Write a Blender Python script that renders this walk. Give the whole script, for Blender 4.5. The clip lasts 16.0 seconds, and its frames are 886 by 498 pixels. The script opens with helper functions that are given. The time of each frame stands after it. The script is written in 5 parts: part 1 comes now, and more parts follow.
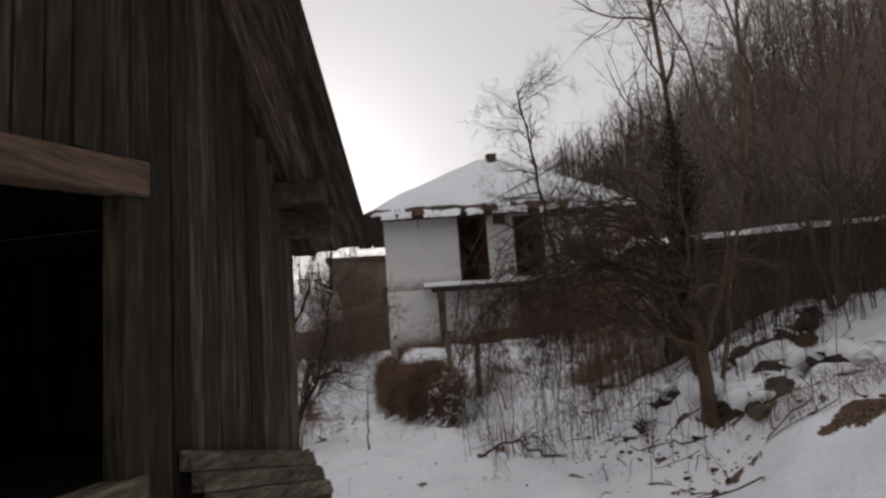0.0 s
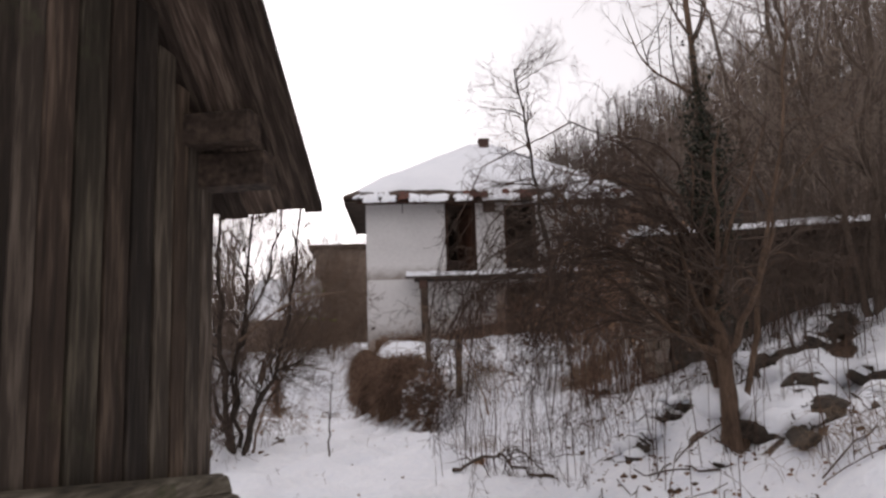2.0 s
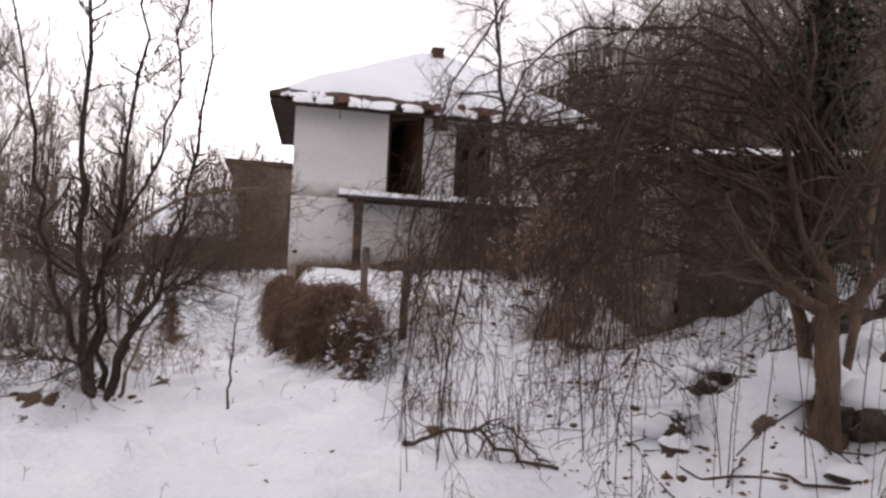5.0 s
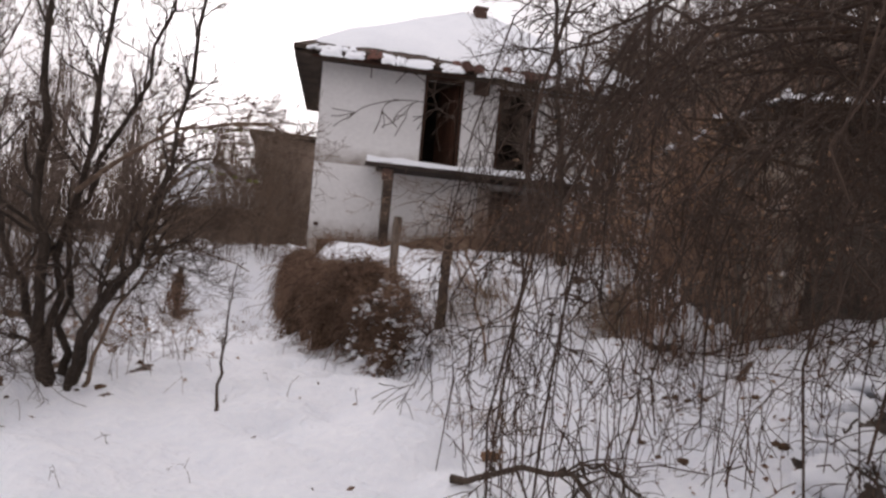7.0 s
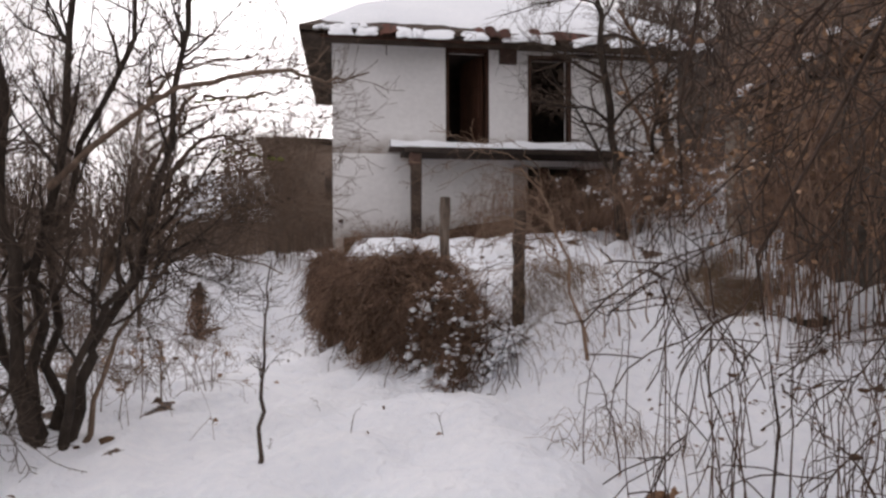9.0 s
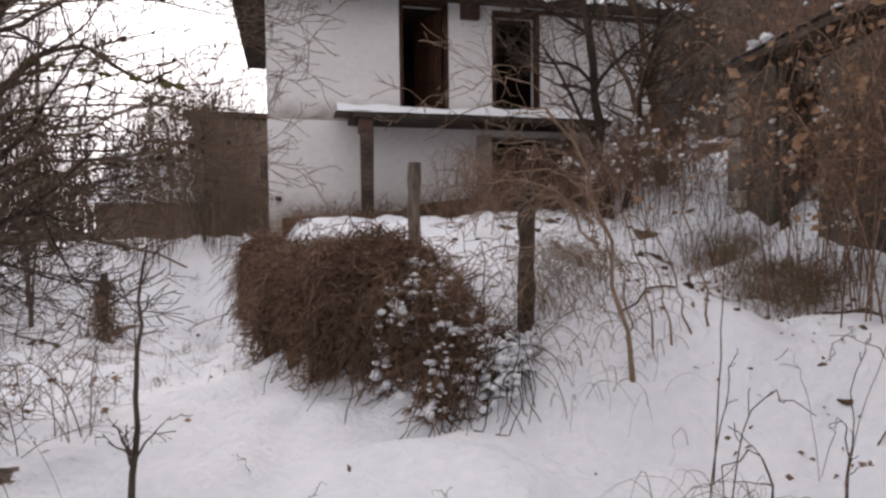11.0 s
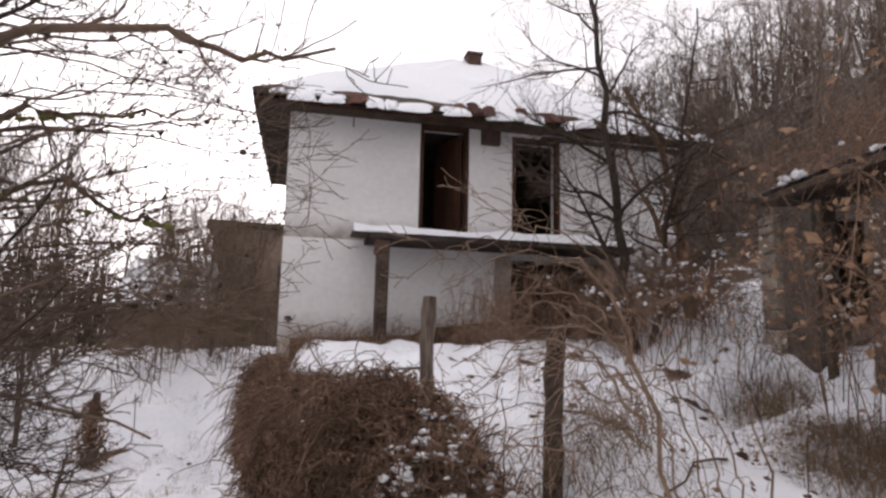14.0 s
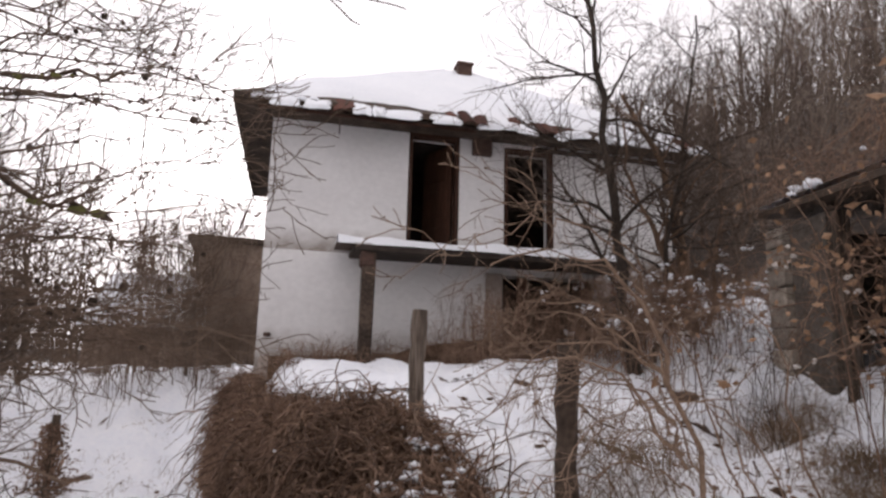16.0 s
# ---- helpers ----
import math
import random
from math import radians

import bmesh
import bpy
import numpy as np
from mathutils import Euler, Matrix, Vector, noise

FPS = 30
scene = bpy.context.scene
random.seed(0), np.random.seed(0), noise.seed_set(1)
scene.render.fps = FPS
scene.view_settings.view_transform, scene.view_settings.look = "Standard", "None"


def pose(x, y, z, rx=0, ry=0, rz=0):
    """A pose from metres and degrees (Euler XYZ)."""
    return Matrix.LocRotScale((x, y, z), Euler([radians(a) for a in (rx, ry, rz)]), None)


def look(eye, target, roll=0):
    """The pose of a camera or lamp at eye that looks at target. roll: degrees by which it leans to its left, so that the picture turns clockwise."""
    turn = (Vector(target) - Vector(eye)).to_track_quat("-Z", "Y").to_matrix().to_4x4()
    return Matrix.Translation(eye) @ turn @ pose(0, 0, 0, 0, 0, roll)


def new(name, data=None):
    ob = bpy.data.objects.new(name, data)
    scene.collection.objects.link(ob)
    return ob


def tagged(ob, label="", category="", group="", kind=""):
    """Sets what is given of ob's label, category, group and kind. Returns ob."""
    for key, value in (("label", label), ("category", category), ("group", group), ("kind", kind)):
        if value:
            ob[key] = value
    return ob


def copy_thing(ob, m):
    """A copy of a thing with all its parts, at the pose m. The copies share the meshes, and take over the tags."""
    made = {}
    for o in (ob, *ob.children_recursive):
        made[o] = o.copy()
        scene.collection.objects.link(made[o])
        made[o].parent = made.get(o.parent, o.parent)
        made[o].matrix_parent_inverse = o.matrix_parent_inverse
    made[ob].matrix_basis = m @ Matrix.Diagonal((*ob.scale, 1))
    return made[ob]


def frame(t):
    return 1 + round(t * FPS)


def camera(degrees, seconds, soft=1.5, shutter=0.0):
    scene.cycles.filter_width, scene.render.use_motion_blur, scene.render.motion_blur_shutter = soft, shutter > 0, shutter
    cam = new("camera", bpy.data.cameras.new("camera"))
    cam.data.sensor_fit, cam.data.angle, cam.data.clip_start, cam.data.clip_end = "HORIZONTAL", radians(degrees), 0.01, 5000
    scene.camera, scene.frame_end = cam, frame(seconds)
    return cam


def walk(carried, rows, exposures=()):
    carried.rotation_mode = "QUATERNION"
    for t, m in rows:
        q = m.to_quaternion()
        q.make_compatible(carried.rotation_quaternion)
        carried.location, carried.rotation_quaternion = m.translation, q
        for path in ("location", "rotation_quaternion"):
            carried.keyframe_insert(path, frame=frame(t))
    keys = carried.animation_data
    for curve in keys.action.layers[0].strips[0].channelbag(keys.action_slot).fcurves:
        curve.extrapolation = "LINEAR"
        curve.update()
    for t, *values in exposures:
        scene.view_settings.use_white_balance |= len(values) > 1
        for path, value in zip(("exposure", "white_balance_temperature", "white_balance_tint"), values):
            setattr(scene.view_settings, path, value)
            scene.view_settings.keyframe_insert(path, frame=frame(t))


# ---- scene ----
cam = camera(71.7, 16.0, soft=2.6)
PATH = [
    (0, (-0.351, -0.149, 1.27), (-0.271, 1.83, 1.545), -4.2),
    (0.5, (-0.267, 0.129, 1.283), (-0.217, 2.115, 1.519), -5.4),
    (1, (-0.213, 0.405, 1.253), (-0.138, 2.392, 1.463), -2.7),
    (1.5, (-0.194, 0.709, 1.284), (-0.066, 2.703, 1.387), -3.8),
    (2, (-0.194, 1.011, 1.258), (-0.08, 2.991, 1.511), -2.0),
    (2.5, (-0.25, 1.369, 1.219), (-0.062, 3.348, 1.439), -1.8),
    (3, (-0.292, 1.729, 1.195), (-0.042, 3.712, 1.271), -2.2),
    (5.5, (-0.431, 3.554, 1.088), (-0.075, 5.521, 1.14), 3.7),
    (6, (-0.39, 3.931, 1.081), (-0.161, 5.918, 1.114), 3.4),
    (6.5, (-0.408, 4.31, 1.018), (-0.126, 6.29, 1.055), 2.4),
    (7, (-0.434, 4.669, 0.957), (-0.135, 6.646, 0.962), 5.1),
    (7.5, (-0.515, 4.955, 0.941), (-0.118, 6.915, 0.934), 2.4),
    (8, (-0.569, 5.258, 0.883), (-0.282, 7.236, 0.815), 1.9),
    (8.5, (-0.642, 5.584, 0.849), (-0.382, 7.567, 0.867), 4.6),
    (9, (-0.725, 5.933, 0.806), (-0.474, 7.917, 0.796), -0.3),
    (9.5, (-0.796, 6.272, 0.764), (-0.425, 8.234, 0.658), 3.1),
    (12, (-0.746, 7.829, 0.82), (-0.273, 9.772, 0.78), -2.6),
    (12.5, (-0.706, 7.849, 0.902), (-0.261, 9.798, 0.935), -0.8),
    (13, (-0.712, 7.824, 0.986), (-0.323, 9.77, 1.237), 0.3),
    (13.5, (-0.705, 7.79, 0.99), (-0.342, 9.739, 1.258), 0.2),
    (14, (-0.707, 7.798, 1.002), (-0.322, 9.739, 1.295), 1.3),
    (14.5, (-0.72, 7.85, 1.005), (-0.337, 9.788, 1.319), 2.3),
    (15, (-0.705, 7.938, 0.994), (-0.358, 9.882, 1.308), 2.0),
    (15.5, (-0.668, 8.074, 1.006), (-0.35, 10.019, 1.345), 1.3),
    (16, (-0.658, 8.268, 0.998), (-0.232, 10.19, 1.351), 1.5),
]
EXPOSURES = [(0, -1.1, 6500, 13), (0.8, -0.82, 6500, 15), (1.5, -0.55, 6500, 17), (3.0, -0.33, 6500, 18), (5.5, -0.2, 6500, 19), (8.0, -0.34, 6500, 18), (9.5, -0.27, 6500, 17), (12.0, -0.2, 6500, 17), (13.0, -0.16, 6500, 18), (16.0, -0.16, 6500, 18)]
walk(cam, [(t, look(eye, target, roll)) for t, eye, target, roll in PATH], EXPOSURES)

# ---- world and light ----
world = bpy.data.worlds.new("winter_sky")
scene.world = world
world.use_nodes = True
wn, wl = world.node_tree.nodes, world.node_tree.links
sky = wn.new("ShaderNodeTexSky")
sky.sky_type, sky.sun_disc = "NISHITA", False
sky.sun_elevation, sky.sun_rotation = radians(14), radians(-12)
sky.dust_density, sky.air_density = 4.0, 1.0
pale = wn.new("ShaderNodeHueSaturation")
pale.inputs["Saturation"].default_value = 0.12
wl.new(sky.outputs[0], pale.inputs["Color"])
veil = wn.new("ShaderNodeMix")
veil.data_type = "RGBA"
veil.inputs["Factor"].default_value = 0.8
veil.inputs["B"].default_value = (12.2, 12.05, 12.0, 1)
wl.new(pale.outputs[0], veil.inputs["A"])
wl.new(veil.outputs["Result"], wn["Background"].inputs["Color"])
wn["Background"].inputs["Strength"].default_value = 0.12
sun_data = bpy.data.lights.new("sun", "SUN")
sun_data.energy, sun_data.angle, sun_data.color = 0.7, radians(25), (1.0, 0.95, 0.9)
sun = new("sun", sun_data)
sun.matrix_world = look((-6, 40, 14), (0, 10, 1))


# ---- materials ----
def material(name, colours, scale=(4, 4, 4), rough=0.85, bump=0.3, fine=9.0, blotch=None, spread=0.35, metal=0.0, rand=0.0):
    """Two scales of noise between the colours, with a bump; blotch: (colour, threshold, scale) for stains; rand: variation from piece to piece."""
    m = bpy.data.materials.new(name)
    m.use_nodes = True
    n, l = m.node_tree.nodes, m.node_tree.links
    bsdf = n["Principled BSDF"]
    bsdf.inputs["Roughness"].default_value, bsdf.inputs["Metallic"].default_value = rough, metal
    bsdf.inputs["Specular IOR Level"].default_value = 0.25
    tc, mp = n.new("ShaderNodeTexCoord"), n.new("ShaderNodeMapping")
    mp.inputs["Scale"].default_value = scale
    info = n.new("ShaderNodeObjectInfo")
    add = n.new("ShaderNodeVectorMath")
    add.operation = "MULTIPLY_ADD"
    add.inputs[1].default_value = (37, 53, 71)
    l.new(info.outputs["Random"], add.inputs[0])
    l.new(tc.outputs["Object"], add.inputs[2])
    l.new(add.outputs[0], mp.inputs["Vector"])
    big, small = n.new("ShaderNodeTexNoise"), n.new("ShaderNodeTexNoise")
    big.inputs["Scale"].default_value, big.inputs["Detail"].default_value = 1.0, 4
    small.inputs["Scale"].default_value, small.inputs["Detail"].default_value = fine, 5
    for node in (big, small):
        l.new(mp.outputs[0], node.inputs["Vector"])
    mixed = n.new("ShaderNodeMath")
    mixed.operation = "MULTIPLY_ADD"
    mixed.inputs[1].default_value = 0.5
    l.new(small.outputs["Fac"], mixed.inputs[0])
    half = n.new("ShaderNodeMath")
    half.operation = "MULTIPLY"
    half.inputs[1].default_value = 0.5
    l.new(big.outputs["Fac"], half.inputs[0])
    l.new(half.outputs[0], mixed.inputs[2])
    ramp = n.new("ShaderNodeValToRGB")
    ramp.color_ramp.elements[0].position, ramp.color_ramp.elements[1].position = 0.5 - spread / 2, 0.5 + spread / 2
    ramp.color_ramp.elements[0].color, ramp.color_ramp.elements[1].color = (*colours[0], 1), (*colours[-1], 1)
    for i, c in enumerate(colours[1:-1]):
        e = ramp.color_ramp.elements.new(0.5 - spread / 2 + spread * (i + 1) / (len(colours) - 1))
        e.color = (*c, 1)
    l.new(mixed.outputs[0], ramp.inputs["Fac"])
    colour = ramp.outputs["Color"]
    if blotch:
        c, threshold, s = blotch
        spot = n.new("ShaderNodeTexNoise")
        spot.inputs["Scale"].default_value, spot.inputs["Detail"].default_value, spot.inputs["Roughness"].default_value = s, 6, 0.65
        l.new(tc.outputs["Object"], spot.inputs["Vector"])
        edge = n.new("ShaderNodeMapRange")
        edge.inputs["From Min"].default_value, edge.inputs["From Max"].default_value = threshold, threshold + 0.14
        l.new(spot.outputs["Fac"], edge.inputs["Value"])
        mix = n.new("ShaderNodeMix")
        mix.data_type = "RGBA"
        mix.inputs["B"].default_value = (*c, 1)
        l.new(edge.outputs[0], mix.inputs["Factor"])
        l.new(colour, mix.inputs["A"])
        colour = mix.outputs["Result"]
    if rand:
        hsv = n.new("ShaderNodeHueSaturation")
        rng = n.new("ShaderNodeMapRange")
        rng.inputs["To Min"].default_value, rng.inputs["To Max"].default_value = 1 - rand, 1 + rand
        l.new(info.outputs["Random"], rng.inputs["Value"])
        l.new(rng.outputs[0], hsv.inputs["Value"])
        l.new(colour, hsv.inputs["Color"])
        colour = hsv.outputs["Color"]
    l.new(colour, bsdf.inputs["Base Color"])
    if bump:
        b = n.new("ShaderNodeBump")
        b.inputs["Strength"].default_value, b.inputs["Distance"].default_value = bump, 0.02
        l.new(mixed.outputs[0], b.inputs["Height"])
        l.new(b.outputs[0], bsdf.inputs["Normal"])
    return m


SNOW = material("snow", [(0.81, 0.83, 0.87), (0.91, 0.92, 0.945)], (1.2, 1.2, 1.2), 0.6, 0.5, 14)
GROUND = material("snowy_ground", [(0.8, 0.825, 0.88), (0.93, 0.935, 0.955)], (1.6, 1.6, 1.6), 0.65, 1.0, 9, spread=0.4)
GROUND.node_tree.nodes["Bump"].inputs["Distance"].default_value = 0.07


def lay_litter(m):
    """Earth and dead leaves where the 'bare' attribute shows them through the snow."""
    n, l = m.node_tree.nodes, m.node_tree.links
    bsdf = n["Principled BSDF"]
    snow_colour = bsdf.inputs["Base Color"].links[0].from_socket
    at, noise_tex, ramp = n.new("ShaderNodeAttribute"), n.new("ShaderNodeTexNoise"), n.new("ShaderNodeValToRGB")
    at.attribute_name = "bare"
    noise_tex.inputs["Scale"].default_value, noise_tex.inputs["Detail"].default_value = 42, 6
    tc = n.new("ShaderNodeTexCoord")
    l.new(tc.outputs["Object"], noise_tex.inputs["Vector"])
    ramp.color_ramp.elements[0].color, ramp.color_ramp.elements[1].color = (0.025, 0.017, 0.012, 1), (0.17, 0.1, 0.06, 1)
    ramp.color_ramp.elements[0].position, ramp.color_ramp.elements[1].position = 0.35, 0.68
    l.new(noise_tex.outputs["Fac"], ramp.inputs["Fac"])
    speck = n.new("ShaderNodeMath")
    speck.operation = "MULTIPLY_ADD"
    speck.inputs[1].default_value = 0.9
    l.new(at.outputs["Fac"], speck.inputs[0])
    l.new(noise_tex.outputs["Fac"], speck.inputs[2])
    edge = n.new("ShaderNodeMapRange")
    edge.inputs["From Min"].default_value, edge.inputs["From Max"].default_value = 0.86, 0.98
    l.new(speck.outputs[0], edge.inputs["Value"])
    mix = n.new("ShaderNodeMix")
    mix.data_type = "RGBA"
    l.new(edge.outputs[0], mix.inputs["Factor"])
    l.new(snow_colour, mix.inputs["A"])
    l.new(ramp.outputs["Color"], mix.inputs["B"])
    l.new(mix.outputs["Result"], bsdf.inputs["Base Color"])


lay_litter(GROUND)
LITTER = material("leaf_litter", [(0.03, 0.02, 0.014), (0.1, 0.06, 0.035), (0.16, 0.1, 0.06)], (6, 6, 6), 0.9, 0.8, 7)
WOODS_FLOOR = material("wooded_slope", [(0.014, 0.01, 0.008), (0.038, 0.028, 0.022), (0.09, 0.073, 0.062)], (0.15, 0.15, 0.3), 0.95, 0.3, 30)
PLASTER = material("lime_plaster", [(0.66, 0.645, 0.63), (0.79, 0.775, 0.76)], (0.8, 0.8, 1.0), 0.9, 0.12, 12, ((0.5, 0.47, 0.43), 0.66, 1.1))


def lay_grime(m, bands):
    """Ragged grime on a wall along level bands (height, reach in metres, strength)."""
    n, l = m.node_tree.nodes, m.node_tree.links
    bsdf = n["Principled BSDF"]
    colour = bsdf.inputs["Base Color"].links[0].from_socket
    tc, sep, ragged = n.new("ShaderNodeTexCoord"), n.new("ShaderNodeSeparateXYZ"), n.new("ShaderNodeTexNoise")
    ragged.inputs["Scale"].default_value, ragged.inputs["Detail"].default_value, ragged.inputs["Roughness"].default_value = 2.6, 7, 0.7
    l.new(tc.outputs["Object"], sep.inputs[0])
    l.new(tc.outputs["Object"], ragged.inputs["Vector"])
    for height, reach, strength in bands:
        fall = n.new("ShaderNodeMapRange")
        fall.inputs["From Min"].default_value, fall.inputs["From Max"].default_value = height + reach, height
        fall.inputs["To Min"].default_value, fall.inputs["To Max"].default_value = 0, 1
        l.new(sep.outputs["Z"], fall.inputs["Value"])
        over = n.new("ShaderNodeMath")
        over.operation = "GREATER_THAN"
        over.inputs[1].default_value = height - 0.02 if height > 1.5 else -9
        l.new(sep.outputs["Z"], over.inputs[0])
        a, c = n.new("ShaderNodeMath"), n.new("ShaderNodeMath")
        a.operation = c.operation = "MULTIPLY"
        l.new(fall.outputs[0], a.inputs[0])
        l.new(ragged.outputs["Fac"], a.inputs[1])
        l.new(a.outputs[0], c.inputs[0])
        l.new(over.outputs[0], c.inputs[1])
        edge = n.new("ShaderNodeMapRange")
        edge.inputs["From Min"].default_value, edge.inputs["From Max"].default_value, edge.inputs["To Max"].default_value = 0.12, 0.55, strength
        l.new(c.outputs[0], edge.inputs["Value"])
        mix = n.new("ShaderNodeMix")
        mix.data_type = "RGBA"
        mix.inputs["B"].default_value = (0.22, 0.175, 0.14, 1)
        l.new(edge.outputs[0], mix.inputs["Factor"])
        l.new(colour, mix.inputs["A"])
        colour = mix.outputs["Result"]
    l.new(colour, bsdf.inputs["Base Color"])


lay_grime(PLASTER, [(2.62, 0.5, 0.85), (0.9, 0.7, 0.8)])
DAMP = material("grimy_plaster", [(0.3, 0.24, 0.2), (0.5, 0.43, 0.38)], (2, 2, 2), 0.9, 0.4, 9)
BOARD = material("weathered_board", [(0.01, 0.008, 0.006), (0.05, 0.039, 0.03), (0.2, 0.165, 0.132)], (7, 7, 0.7), 0.85, 0.9, 5, ((0.075, 0.078, 0.045), 0.6, 1.7), 0.5, rand=0.5)


def tint_planks(m, tints):
    """Multiply each plank's colour by one of a few tints, plank by plank."""
    n, l = m.node_tree.nodes, m.node_tree.links
    bsdf = n["Principled BSDF"]
    colour = bsdf.inputs["Base Color"].links[0].from_socket
    info, scramble, ramp, mix = n.new("ShaderNodeObjectInfo"), n.new("ShaderNodeMath"), n.new("ShaderNodeValToRGB"), n.new("ShaderNodeMix")
    scramble.operation = "PINGPONG"
    scramble.inputs[1].default_value = 0.09
    l.new(info.outputs["Random"], scramble.inputs[0])
    wide = n.new("ShaderNodeMath")
    wide.operation = "DIVIDE"
    wide.inputs[1].default_value = 0.09
    l.new(scramble.outputs[0], wide.inputs[0])
    ramp.color_ramp.elements[0].color, ramp.color_ramp.elements[1].color = (*tints[0], 1), (*tints[-1], 1)
    for k, c in enumerate(tints[1:-1]):
        ramp.color_ramp.elements.new((k + 1) / (len(tints) - 1)).color = (*c, 1)
    l.new(wide.outputs[0], ramp.inputs["Fac"])
    mix.data_type, mix.blend_type = "RGBA", "MULTIPLY"
    mix.inputs["Factor"].default_value = 1.0
    l.new(colour, mix.inputs["A"])
    l.new(ramp.outputs["Color"], mix.inputs["B"])
    l.new(mix.outputs["Result"], bsdf.inputs["Base Color"])


tint_planks(BOARD, [(0.95, 0.94, 0.92), (0.9, 0.76, 0.68), (0.8, 0.82, 0.68), (0.88, 0.86, 0.84), (0.82, 0.68, 0.6)])
OLD_TIMBER = material("old_timber", [(0.018, 0.013, 0.01), (0.06, 0.042, 0.031), (0.11, 0.08, 0.06)], (3, 3, 3), 0.85, 0.6, 8, rand=0.25)
GREY_WOOD = material("silvered_wood", [(0.06, 0.046, 0.036), (0.16, 0.125, 0.1), (0.3, 0.245, 0.2)], (14, 14, 1.2), 0.9, 0.8, 4)
ROOF_BOARD = material("roof_board", [(0.02, 0.014, 0.01), (0.075, 0.053, 0.04), (0.19, 0.145, 0.11)], (16, 1.3, 1.3), 0.85, 0.7, 4, rand=0.5)
FRESH_TIMBER = material("bare_timber", [(0.05, 0.033, 0.022), (0.19, 0.125, 0.082)], (12, 1.0, 12), 0.8, 0.5, 4)
MOSSY = material("mossy_timber", [(0.03, 0.025, 0.018), (0.1, 0.084, 0.06), (0.22, 0.19, 0.145)], (10, 1.2, 10), 0.9, 0.7, 4, ((0.06, 0.07, 0.025), 0.6, 3.0), rand=0.2)
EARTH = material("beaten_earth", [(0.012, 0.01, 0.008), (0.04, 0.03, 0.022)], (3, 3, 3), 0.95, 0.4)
TILE = material("clay_tile", [(0.05, 0.027, 0.021), (0.12, 0.05, 0.036), (0.045, 0.032, 0.028)], (5, 5, 5), 0.85, 0.4, 8, rand=0.4)
OLD_BRICK = material("old_brick", [(0.05, 0.032, 0.026), (0.13, 0.075, 0.058)], (6, 6, 14), 0.9, 0.5, 6)
DARK_WOOD = material("stained_wood", [(0.022, 0.01, 0.006), (0.075, 0.032, 0.018)], (9, 9, 1.0), 0.7, 0.4, 5)
# indoor gloom put into the colour; also used on the slab and far windows
GLOOM = material("gloom_dark", [(0.03, 0.024, 0.02), (0.08, 0.06, 0.05)], (1, 1, 1), 0.9, 0.2)
CONCRETE = material("concrete", [(0.045, 0.037, 0.03), (0.15, 0.125, 0.105)], (2.5, 2.5, 2.5), 0.9, 0.5, 7, ((0.09, 0.08, 0.06), 0.58, 2.0))
STONE = material("rubble_stone", [(0.17, 0.14, 0.115), (0.42, 0.36, 0.3)], (3, 3, 3), 0.9, 0.7, 6, ((0.06, 0.06, 0.035), 0.6, 4.0), rand=0.3)
BARK = material("grey_brown_bark", [(0.03, 0.022, 0.016), (0.11, 0.08, 0.06)], (9, 9, 3), 0.9, 0.8, 5)
DARK_CANE = material("dark_cane", [(0.026, 0.017, 0.012), (0.09, 0.058, 0.042)], (5, 5, 5), 0.8, 0.0)
TAN_BARK = material("split_bark", [(0.09, 0.055, 0.035), (0.3, 0.195, 0.13)], (9, 9, 2), 0.9, 0.8, 5)
DARK_BARK = material("dark_bark", [(0.018, 0.014, 0.011), (0.07, 0.052, 0.04)], (9, 9, 3), 0.9, 0.8, 5)
PALE_BARK = material("tan_bark", [(0.05, 0.032, 0.021), (0.18, 0.118, 0.08)], (9, 9, 2), 0.9, 0.8, 5)
TWIG = material("bare_twig", [(0.045, 0.032, 0.024), (0.125, 0.088, 0.066)], (5, 5, 5), 0.85, 0.0)
CANE = material("dry_cane", [(0.038, 0.023, 0.016), (0.14, 0.085, 0.058)], (5, 5, 5), 0.8, 0.0)
VINE = material("dry_vine", [(0.055, 0.034, 0.024), (0.19, 0.118, 0.082), (0.4, 0.265, 0.185)], (2.2, 2.2, 2.2), 0.85, 0.2, 12)
STRAW_VINE = material("pale_vine", [(0.1, 0.06, 0.038), (0.34, 0.215, 0.14)], (3, 3, 3), 0.85, 0.0)
STRAW = material("dry_grass", [(0.09, 0.06, 0.038), (0.32, 0.225, 0.145)], (5, 5, 5), 0.85, 0.0)
FAR_TWIG = material("pale_twig", [(0.13, 0.1, 0.08), (0.3, 0.235, 0.19)], (3, 3, 3), 0.85, 0.0)
BRUSH = material("brown_brush", [(0.075, 0.051, 0.036), (0.22, 0.152, 0.108)], (2, 2, 2), 0.85, 0.0)
TAN_CANE = material("tan_cane", [(0.13, 0.083, 0.056), (0.34, 0.235, 0.165)], (7, 7, 7), 0.8, 0.0)
PALE_STONE = material("pale_stone", [(0.16, 0.13, 0.1), (0.42, 0.36, 0.3)], (3, 3, 3), 0.9, 0.7, 6, ((0.1, 0.085, 0.055), 0.62, 4.0), rand=0.2)
IVY = material("ivy_leaf", [(0.008, 0.011, 0.006), (0.028, 0.032, 0.016)], (6, 6, 6), 0.5, 0.0)
DEAD_LEAF = material("dead_leaf", [(0.2, 0.11, 0.06), (0.38, 0.24, 0.15)], (6, 6, 6), 0.7, 0.0)
LICHEN = material("lichen", [(0.1, 0.11, 0.03), (0.25, 0.24, 0.08)], (9, 9, 9), 0.9, 0.3)
